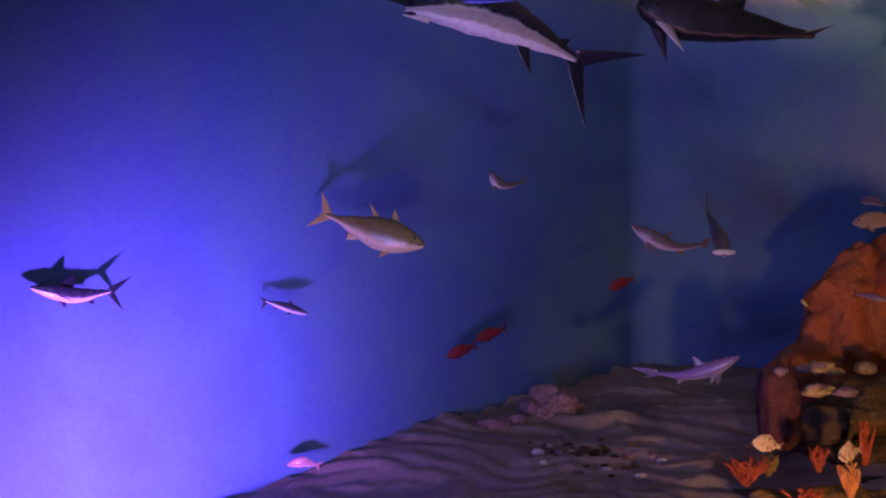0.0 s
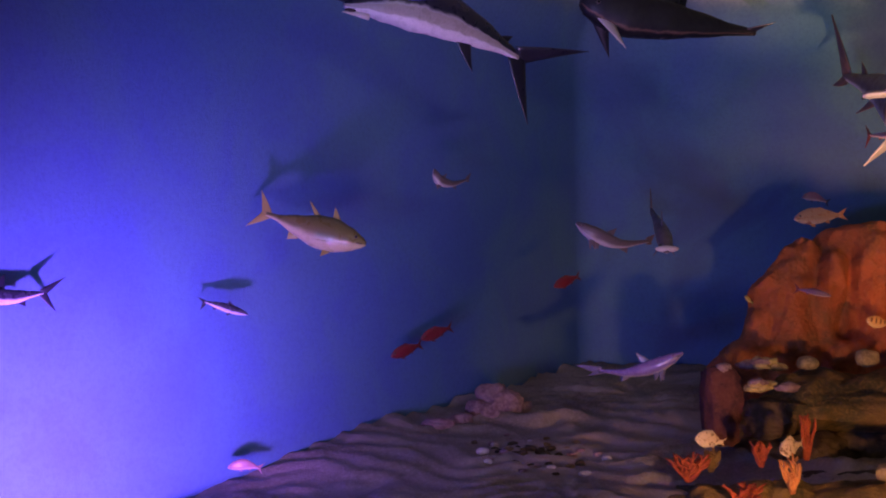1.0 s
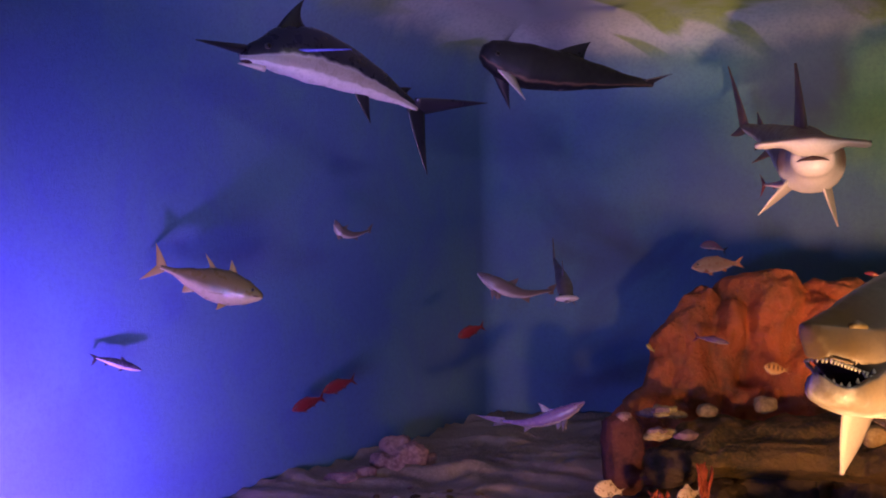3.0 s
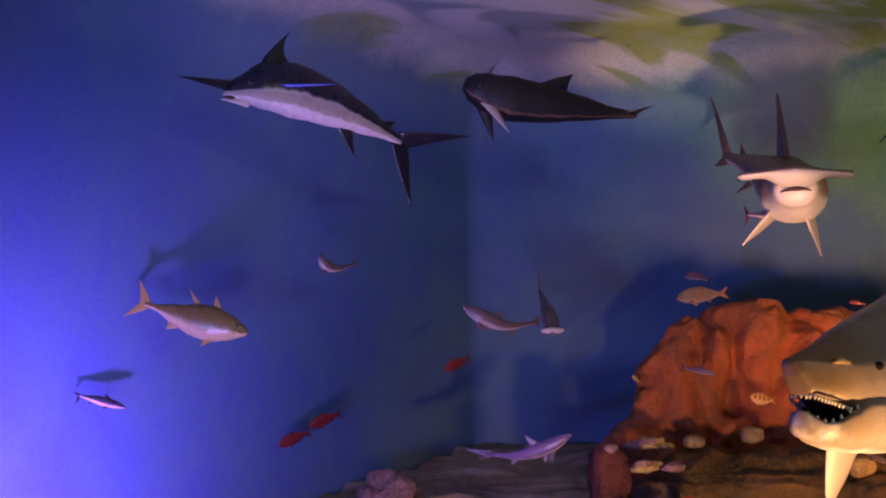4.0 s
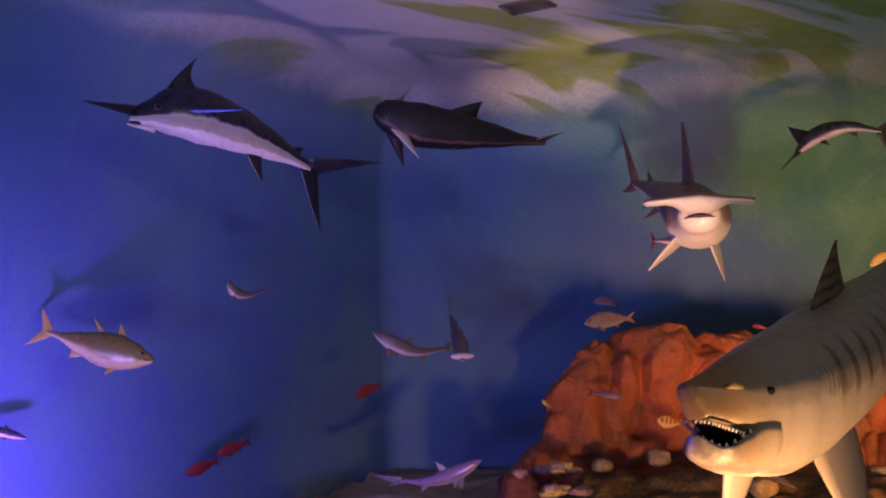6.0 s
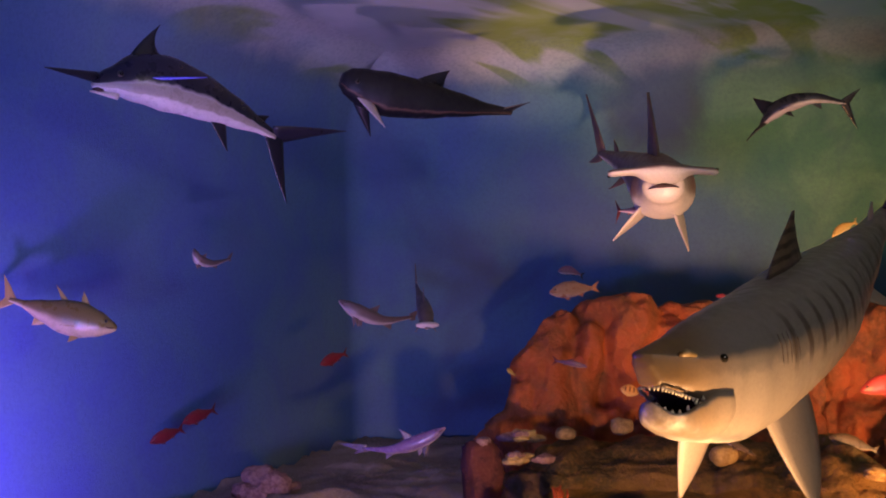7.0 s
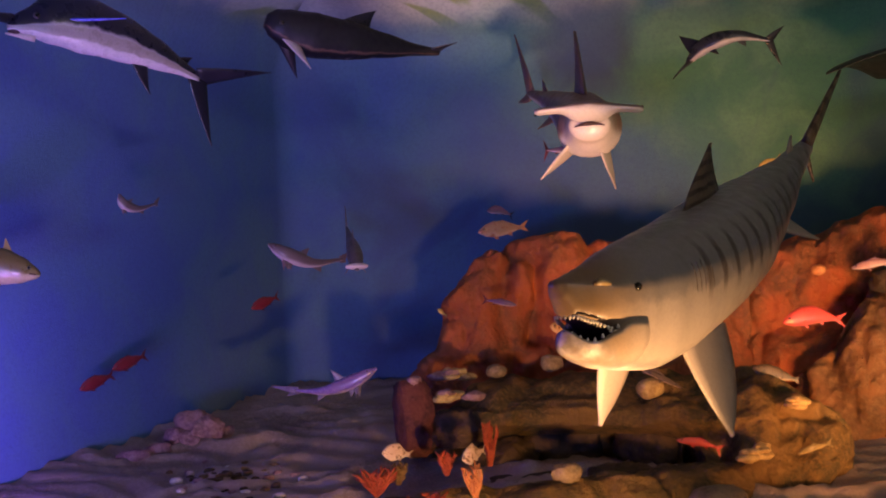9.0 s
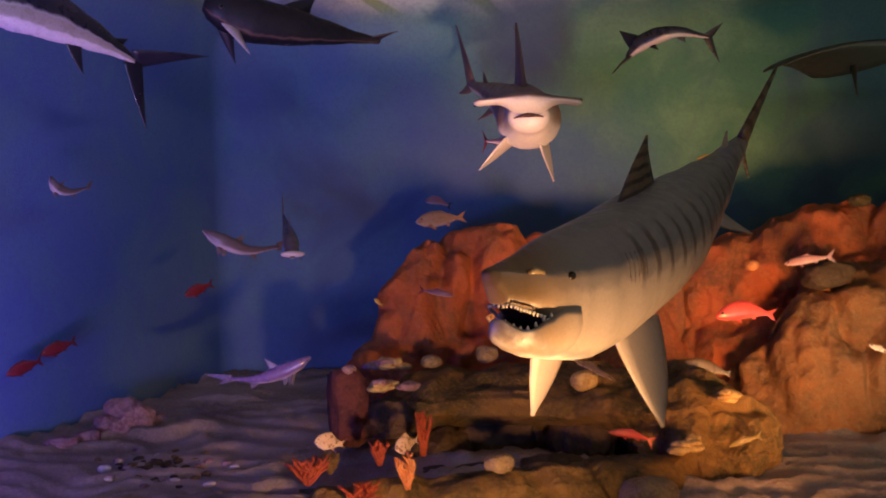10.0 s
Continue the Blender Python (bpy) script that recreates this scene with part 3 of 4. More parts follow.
# These rocks put the shade under the ledge into their colour.
rock("shade_dark_rock", (5.634, 9.591, 0.269), (1.75, .4, .45), SHADE_DARK_ROCK, "rock mass, its dark tone standing in for shade, in the hollow under the ledge", 6.2, 5, .25, .5, -22)
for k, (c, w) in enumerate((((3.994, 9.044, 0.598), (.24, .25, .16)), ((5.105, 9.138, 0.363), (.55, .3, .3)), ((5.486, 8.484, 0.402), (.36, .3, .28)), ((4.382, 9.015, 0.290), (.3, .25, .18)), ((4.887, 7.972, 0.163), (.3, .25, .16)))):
    rock("shade_dark_rock", c, w, SHADE_DARK_ROCK, "rough brown rock under the ledge, darkened to stand in for shade", 80 + k * 1.9, 5, .35, .7, 10 * k, group="dark rocks under the ledge")
rock("boulder", (5.17, 7.50, 0.12), (.42, .36, .24), OLIVE_ROCK, "low brown rock with flat layers", 8.4, 5, .25, .5, 0, layers=.07)
LOW = [(.12, 0), (.12, .35), (.05, .75), (-.08, .97), (-.28, 1.0), (-.5, .9), (-.65, .5), (-.75, 0)]
crag("rock_shelf", [(2.85, 8.25, .16, -.1, 0), (3.05, 7.95, .25, -.1, 0), (3.4, 7.72, .27, -.1, 0), (3.9, 7.55, .30, -.1, 0), (4.35, 7.42, .33, -.1, 0), (4.7, 7.25, .30, -.1, 0), (4.98, 7.4, .16, -.1, 0)],
     LOW, OLIVE_ROCK, "low mossy orange-brown rock shelf on the sand", 9.3, .12, .09, steps=110)
# Added to cover lit sand, so the hollow's floor reads as shade.
rock("shade_dark_rock", (4.55, 8.35, 0.10), (.85, .5, .16), SHADE_DARK_ROCK, "added low rock, coloured dark as shade, on the floor of the hollow", 10.1, 5, .22, .5, -25)
rock("stone", (4.926, 6.780, 0.181), (.2, .18, .13), PALE_STONE, "pale grey stone among brown rocks", 11.2, 4, .2, .7)
rock("coral_stump", (3.673, 9.115, 0.689), (.16, .16, .34), STUMP, "dull red upright coral stump", 12.5, 4, .22, .5)
rock("stone", (4.477, 9.306, 0.998), (.09, .07, .06), PALE_STONE, "smooth pale stone on the ledge", 13.1, 3, .15, .8, group="stones on the ledge")
rock("stone", (5.005, 9.345, 1.028), (.10, .08, .07), PALE_STONE, "pale angular stone on the ledge", 14.6, 3, .22, .6, group="stones on the ledge")
rock("stone", (3.662, 9.035, 0.981), (.06, .06, .05), PINK_ROCK, "small pinkish stone on the coral stump", 15.6, 3, .22, .7)
rock("brain_coral", (5.278, 8.188, 0.839), (.11, .1, .085), YELLOW_CORAL, "round yellowish brain coral on the ledge", 16.8, 4, .16, .9, category="coral")
rock("stone", (4.201, 7.506, 0.378), (.10, .08, .07), PALE_STONE, "pinkish pointed stone on the shelf", 17.9, 4, .3, .7)
rock("stone", (7.229, 8.597, 1.688), (.06, .06, .05), ORANGE_CORAL, "small round orange stone on the boulder", 18.2, 3, .15, .9)
rock("stone", (6.210, 7.821, 0.760), (.09, .07, .06), SHADE_DARK_ROCK, "small brown stone under the grouper", 19.4, 3, .2, .8)
rock("stone", (8.393, 8.509, 2.236), (.11, .08, .06), OLIVE_ROCK, "small brown stone on top of the boulder", 20.4, 3, .2, .8)
rock("stone", (7.748, 8.240, 1.571), (.26, .15, .12), SHADE_DARK_ROCK, "dark rough stone below the pink fish", 21.4, 4, .25, .7)
for k, (c, s) in enumerate((((2.191, 10.812, 0.648), (.15, .14, .13)), ((2.283, 10.738, 0.592), (.16, .15, .12)), ((2.139, 10.710, 0.537), (.12, .12, .09)), ((2.350, 10.766, 0.492), (.10, .1, .08)), ((1.852, 10.549, 0.461), (.12, .1, .09)), ((2.036, 10.733, 0.577), (.1, .1, .08)), ((1.628, 10.381, 0.464), (.13, .1, .06)), ((2.467, 10.948, 0.508), (.12, .1, .1)))):
    rock("coral_rock", c, s, PINK_ROCK, "lumpy pinkish coral rock on the sand by the wall", 22.0 + k * 1.7, 4, .32, .75, group="coral rocks along the wall")


def coral_plate(centre, lobes, spread, label):
    """A cluster of frilled plates."""
    ob = thing("plate_coral", centre, label, "coral", "plate corals")
    rng = random.Random(lobes * 7 + int(spread * 100))
    for k in range(lobes):
        bm = bmesh.new()
        x, y = rng.uniform(-1, 1) * spread, rng.uniform(-.5, .5) * spread
        r = rng.uniform(.04, .08)
        for v in ball(bm, (x, y, rng.uniform(-.02, .05)), r, 3, (1.2, 1, .45)):
            v.co += (v.co - Vector((x, y, 0))) * (.35 * noise.noise(v.co * 22 + Vector((k, 0, 0))))
        part("plate", bm, YELLOW_CORAL if k % 3 or lobes in (9, 5) else PINK_ROCK, ob)


coral_plate((4.087, 9.244, 0.992), 8, .16, "frilled pale yellow and pink plate coral")
coral_plate((3.912, 8.724, 0.861), 7, .13, "frilled yellow plate coral on the ledge's end")
coral_plate((5.469, 7.131, 0.422), 9, .10, "cluster of knobbly pale yellow coral")
coral_plate((5.869, 7.197, 0.718), 5, .06, "small knobbly yellow coral on the boulder")


def branch_coral(base, height, spread, material, label, seed, twigs=7):
    """A bush of forking branches."""
    ob = thing("branch_coral", base, label, "coral", "branching corals")
    rng = random.Random(seed)
    for k in range(twigs):
        bm = bmesh.new()
        lean = Vector((rng.uniform(-1, 1), rng.uniform(-.6, .6), 0)) * spread
        top = Vector((0, 0, height * rng.uniform(.6, 1.0))) + lean
        pts = [Vector((0, 0, -.03)).lerp(top, f) + Vector((rng.uniform(-1, 1), rng.uniform(-1, 1), 0)) * (.12 * spread if f else 0) for f in (0, .25, .5, .75, 1)]
        tube(bm, pts, [.02, .017, .014, .011, .006], 7)
        for b in range(4):
            p = pts[1 + b % 3]
            q = p + Vector((rng.uniform(-1, 1) * .5 * spread, rng.uniform(-.5, .5) * spread, height * rng.uniform(.15, .35)))
            tube(bm, [p, p.lerp(q, .5) + Vector((.01, 0, 0)), q], [.013, .010, .005], 6)
        part("branch", bm, material, ob)


branch_coral((3.616, 7.742, 0.265), .24, .09, ORANGE_CORAL, "bright orange branching coral on the sand", 3, 7)
branch_coral((3.860, 8.051, 0.434), .30, .07, RED_CORAL, "dark red branching coral beside the orange one", 5, 6)
branch_coral((2.995, 8.018, 0.323), .17, .14, RED_CORAL, "low dark red bushy coral", 8, 12)
branch_coral((3.536, 8.063, 0.402), .15, .07, RED_CORAL, "small red bushy coral", 9, 10)
branch_coral((3.231, 7.603, 0.202), .14, .16, RED_CORAL, "low rust-red bushy coral in front", 11, 12)
branch_coral((3.162, 8.028, 0.383), .12, .08, OLIVE_ROCK, "brown bushy weed under the white fish", 13, 10)

rng = random.Random(21)
heap = Vector((2.183, 9.446, 0.335))
for k in range(90):
    x, y = heap.x + rng.gauss(0, .27), heap.y + rng.gauss(0, .26)
    s = rng.uniform(.014, .05)
    shell = rng.random() < .20
    rock("shell" if shell else "pebble", (x, y, ground_height(x, y) + s * .45), (s, s * rng.uniform(.6, 1), s * rng.uniform(.5, .8)), SHELL if shell else (OLIVE_ROCK, SHADE_DARK_ROCK, SHADE_DARK_ROCK, PINK_ROCK)[k % 4],
         "small pale shell on the sand" if shell else "small rough pebble on the sand", 40 + k * 1.3, 2 if s < .04 else 3, .25, .8, category="shell" if shell else "pebble", group="shells and pebbles on the sand")


# ---------------------------------------------------------------- large fish
MARLIN_SKIN = fish_paint("marlin_skin", (0.018, 0.018, 0.03), (0.62, 0.56, 0.56), 0.30, 0.50, 0.30, flank=((0.36, 0.32, 0.27), -0.20, 0.30), coat=0.1)
DARK_FIN = fish_paint("dark_fin", (0.012, 0.012, 0.022), (0.018, 0.018, 0.028), -0.5, 0.5, 0.35)
BLUE_FIN = fish_paint("blue_fin", (0.12, 0.14, 0.7), (0.35, 0.30, 0.75), -0.5, 0.5, 0.2)
WHALE_SKIN = fish_paint("whale_skin", (0.010, 0.009, 0.012), (0.62, 0.54, 0.56), -0.66, -0.50, 0.55, flank=((0.15, 0.085, 0.055), -0.34, -0.24), coat=0.0)
HAMMER_SKIN = fish_paint("hammerhead_skin", (0.20, 0.105, 0.08), (0.70, 0.62, 0.56), 0.05, 0.5, 0.5, face=((0.66, 0.56, 0.50), .16, -1.5))
HAMMER_FIN = fish_paint("hammerhead_fin", (0.16, 0.085, 0.07), (0.20, 0.12, 0.10), -0.5, 0.5, 0.5)
PALE_FIN = fish_paint("pale_fin", (0.62, 0.52, 0.46), (0.68, 0.60, 0.54), -0.5, 0.5, 0.5)
# face: the amber light on the snout is tinted into the skin as brown
TIGER_SKIN = fish_paint("tiger_shark_skin", (0.21, 0.195, 0.185), (0.80, 0.73, 0.66), -0.62, -0.36, 0.42, bars=((0.105, 0.088, 0.078), 21, 0.5, 0.27), face=((0.20, 0.13, 0.06), .15, -.55), flank=((0.34, 0.295, 0.25), -0.4, 0.35))
TIGER_FIN = fish_paint("tiger_shark_fin", (0.31, 0.265, 0.225), (0.27, 0.23, 0.19), -0.5, 0.5, 0.45)
NOSTRIL = fish_paint("nostril_fold", (0.30, 0.22, 0.10), (0.36, 0.28, 0.14), -0.5, 0.5, 0.35, spots=((0.14, 0.09, 0.04), 30))
TIGER_DORSAL = fish_paint("tiger_shark_dorsal", (0.12, 0.09, 0.06), (0.2, 0.14, 0.09), -0.5, 0.5, 0.45, rings=((0.045, 0.032, 0.024), 5.5))
TUNA_SKIN = fish_paint("tuna_skin", (0.16, 0.125, 0.035), (0.56, 0.46, 0.22), -0.1, 0.5, 0.3)
TUNA_FIN = fish_paint("tuna_fin", (0.34, 0.25, 0.05), (0.42, 0.32, 0.08), -0.5, 0.5, 0.4)
GREY_SHARK = fish_paint("grey_shark_skin", (0.14, 0.10, 0.095), (0.52, 0.44, 0.42), -0.3, 0.2, 0.45)
GREY_FIN = fish_paint("grey_shark_fin", (0.14, 0.10, 0.095), (0.16, 0.12, 0.11), -0.5, 0.5, 0.45)
# The violet highlight along the back is put into the skin colour.
SHEEN_SHARK = fish_paint("sheen_shark_skin", (0.19, 0.12, 0.32), (0.46, 0.40, 0.50), -0.5, 0.0, 0.2, coat=0.8)
BLUE_SHARK_FIN = fish_paint("blue_shark_fin", (0.16, 0.13, 0.22), (0.2, 0.16, 0.26), -0.5, 0.5, 0.3)
RED_SKIN = fish_paint("red_fish_skin", (0.22, 0.022, 0.03), (0.50, 0.32, 0.32), -0.75, -0.3, 0.35)
RED_FIN = fish_paint("red_fish_fin", (0.12, 0.014, 0.015), (0.14, 0.02, 0.018), -0.5, 0.5, 0.4)
SCARLET = fish_paint("scarlet_skin", (0.60, 0.075, 0.065), (0.75, 0.26, 0.22), -0.7, -0.2, 0.35)
SCARLET_FIN = fish_paint("scarlet_fin", (0.58, 0.05, 0.035), (0.62, 0.08, 0.05), -0.5, 0.5, 0.4)
SILVER_SKIN = fish_paint("silver_skin", (0.03, 0.03, 0.045), (0.66, 0.58, 0.62), -0.1, 0.35, 0.25)
ORANGE_SKIN = fish_paint("orange_grouper_skin", (0.42, 0.22, 0.13), (0.60, 0.42, 0.32), -0.5, 0.3, 0.4, spots=((0.38, 0.15, 0.08), 26))
ORANGE_FIN = fish_paint("orange_fin", (0.55, 0.22, 0.09), (0.6, 0.3, 0.14), -0.5, 0.5, 0.4)
PURPLE_SKIN = fish_paint("purple_fish_skin", (0.16, 0.07, 0.13), (0.55, 0.40, 0.45), -0.5, 0.1, 0.35)
STRIPED_SKIN = fish_paint("striped_fish_skin", (0.70, 0.36, 0.12), (0.74, 0.48, 0.24), -0.5, 0.5, 0.35, bars=((0.16, 0.05, 0.02), 5, 0.2, 0.05))
WHITE_SKIN = fish_paint("white_fish_skin", (0.58, 0.42, 0.31), (0.70, 0.56, 0.43), -0.5, 0.5, 0.4, spots=((0.20, 0.11, 0.06), 40))
BROWN_SKIN = fish_paint("brown_grouper_skin", (0.12, 0.085, 0.05), (0.52, 0.40, 0.28), -0.4, 0.3, 0.45, spots=((0.06, 0.04, 0.025), 30))
OLIVE_SKIN = fish_paint("olive_fish_skin", (0.20, 0.15, 0.05), (0.36, 0.28, 0.12), -0.4, 0.4, 0.45, spots=((0.11, 0.08, 0.03), 30))
YELLOW_SKIN = fish_paint("yellow_fish_skin", (0.52, 0.36, 0.10), (0.68, 0.56, 0.26), -0.4, 0.4, 0.4)
PINK_SKIN = fish_paint("pink_fish_skin", (0.45, 0.22, 0.22), (0.66, 0.45, 0.42), -0.4, 0.4, 0.35)
RAY_SKIN = fish_paint("ray_skin", (0.05, 0.045, 0.03), (0.06, 0.055, 0.04), -0.5, 0.5, 0.5)


def marlin():
    body = Body([(0.746, 8.938, 3.717), (1.230, 9.053, 3.744), (1.696, 9.228, 3.633), (2.168, 9.493, 3.466)],
                [(0, .03, .02, .018), (.08, .07, .045, .04), (.2, .135, .09, .07), (.36, .150, .12, .085), (.55, .125, .105, .075), (.75, .085, .07, .05), (.92, .04, .03, .022), (1, .022, .022, .012)])
    ob = thing("marlin", body.base, "mounted marlin with black back, silver belly and long bill", "fish")
    n = body.length
    part("body", body.mesh(44, 22), MARLIN_SKIN, ob)
    c, t, up, side = body.at(0.0)
    tip = (0.424, 8.727, 3.772)
    tip = Vector(tip) - body.base
    bm = bmesh.new()
    start = body.skin(0.05, 0) * 0.5 + c * 0.5
    tube(bm, [start.lerp(tip, k / 8) for k in range(9)], [n * (.024 * (1 - k / 8) + .0022) for k in range(9)], 10)
    part("bill", bm, DARK_FIN, ob, "long dark pointed bill")
    bm = bmesh.new()
    jaw = body.skin(0.12, 180)
    jt = c - up * n * .036 - t * n * .012
    tube(bm, [jaw.lerp(jt, k / 5) for k in range(6)], [n * (.018 * (1 - k / 5) + .003) for k in range(6)], 10)
    part("lower_jaw", bm, PALE_FIN, ob, "pale lower jaw hanging slightly open")
    bm = bmesh.new()
    ball(bm, c + t * n * .03 - up * n * .028, n * .03, 2, (1, .6, .5))
    part("mouth", bm, MOUTH, ob)
    fin(body, "dorsal_fin", ob, DARK_FIN, .19, .34, 0, .165, .075, .006, .16, "tall black crescent back fin", 0.0)
    fin(body, "dorsal_ridge", ob, DARK_FIN, .34, .78, 0, .035, .05, .005, .02)
    fin(body, "dorsal_fin", ob, DARK_FIN, .86, .92, 0, .05, .06, .005, .1)
    fin(body, "anal_fin", ob, DARK_FIN, .63, .72, 180, .13, .09, .006, .1)
    for s in (1, -1):
        fin(body, "pectoral_fin", ob, BLUE_FIN, .21, .33, s * 84, .08, .24, .010, .02, "slim shining blue breast fin")
    tail_fin(body, ob, DARK_FIN, (2.756, 9.508, 3.520), (2.256, 9.562, 2.931), .060, .008, .10)
    eyes(body, ob, .13, 70, .016)


def pilot_whale():
    body = Body([(2.878, 10.140, 4.106), (3.309, 10.160, 3.977), (3.899, 10.201, 3.914), (4.508, 10.305, 3.892)],
                [(0, .035, .04, .035), (.05, .075, .075, .065), (.15, .10, .10, .085), (.32, .125, .115, .10), (.5, .115, .095, .09), (.7, .075, .06, .06), (.88, .032, .03, .035), (1, .018, .018, .02)])
    ob = thing("pilot_whale", body.base, "mounted small black whale with a pale belly", "whale")
    part("body", body.mesh(44, 24), WHALE_SKIN, ob)
    fin(body, "dorsal_fin", ob, DARK_FIN, .46, .62, 0, .10, .12, .009, .12)
    for s in (1, -1):
        fin(body, "flipper", ob, PALE_FIN if s > 0 else DARK_FIN, .10, .24, s * 146, .16, .13, .012, .05)
        fin(body, "tail_fluke", ob, DARK_FIN, .93, 1.0, s * 70, .10, .10, .008, .15)
    eyes(body, ob, .09, 95, .012)
    bm = bmesh.new()
    tube(bm, [body.skin(.01, -150), body.skin(.04, -118), body.skin(.09, -108)], [.005, .006, .004], 6)
    part("mouth", bm, MOUTH, ob)


def hammerhead():
    body = Body([(5.143, 8.645, 2.969), (5.398, 9.131, 3.018), (5.616, 9.677, 3.165), (5.732, 10.369, 3.420), (5.780, 11.090, 3.662)],
                [(0, .020, .030, .050), (.015, .034, .048, .064), (.05, .044, .056, .066), (.1, .052, .056, .062), (.17, .07, .080, .076), (.25, .088, .100, .104), (.5, .095, .10, .088), (.75, .05, .05, .05), (.9, .025, .025, .025), (1, .014, .014, .014)])
    ob = thing("hammerhead_shark", body.base, "mounted hammerhead shark with brown back and white underside", "shark")
    n = body.length
    part("body", body.mesh(44, 24), HAMMER_SKIN, ob)
    c, t, up, side = body.at(0.0)
    bm = bmesh.new()
    dv, ln = bm.verts.layers.float.new("dv"), bm.verts.layers.float.new("ln")
    half = .435
    rings = []
    for i in range(25):
        f = i / 12 - 1
        w = abs(f)
        mid = math.exp(-(f * 2.4) ** 4)
        chord = .20 - .07 * w + .05 * (w > .93)
        if w > .99:
            chord = .07
        centre = c + side * (f * half) + up * (.130 - .03 * w - .02 * f) + t * (.06 * w * w - .04)
        thick = .030 + .02 * mid if w < .99 else .018
        low = thick + .07 * mid
        ring = []
        for k in range(14):
            a = math.tau * k / 14
            v = bm.verts.new(centre + t * (math.cos(a) * chord) + up * (math.sin(a) * (thick if math.sin(a) > 0 else low)))
            v[dv], v[ln] = math.sin(a) - .3, .2
            ring.append(v)
        rings.append(ring)
    for r, q in zip(rings, rings[1:]):
        for k in range(14):
            bm.faces.new((r[k], r[(k + 1) % 14], q[(k + 1) % 14], q[k]))
    bm.faces.new(rings[0]), bm.faces.new(rings[-1])
    head = part("head", bm, HAMMER_SKIN, ob, "wide flat hammer-shaped head")
    for s in (1, -1):
        bm = bmesh.new()
        ball(bm, c + side * (s * half * .99) + up * .10 + t * .04, .013, 2)
        part("eye", bm, EYE, head)
    bm = bmesh.new()
    pts = [c + side * (f * .12) + up * (-.005 - .02 * f * f) - t * (.035 - .035 * f * f) for f in [k / 5 - 1 for k in range(11)]]
    tube(bm, pts, [.004 + .016 * (1 - abs(k / 5 - 1)) for k in range(11)], 8)
    part("mouth", bm, MOUTH, ob, "dark curved mouth slit")
    fin(body, "dorsal_fin", ob, HAMMER_FIN, .42, .58, 0, .21, .10, .018, .16, "tall brown back fin")
    fin(body, "dorsal_fin", ob, HAMMER_FIN, .84, .89, 0, .05, .04, .006, .1)
    for a, b, tip in (((5.187, 9.150, 2.857), (5.410, 9.492, 2.835), (4.962, 9.238, 2.583)), ((5.415, 9.033, 2.848), (5.689, 9.343, 2.851), (5.594, 9.095, 2.473))):
        bm = bmesh.new()
        blade(bm, Vector(a) - body.base, Vector(b) - body.base, Vector(tip) - body.base, .024, .1, 12, .7)
        part("pectoral_fin", bm, PALE_FIN, ob, "long pale breast fin")
    for s in (1, -1):
        fin(body, "pelvic_fin", ob, HAMMER_FIN, .68, .74, s * 140, .07, .05, .006)
    tail_fin(body, ob, HAMMER_FIN, (5.70, 11.206, 4.292), (5.717, 11.242, 3.597), .040, .011, .16)


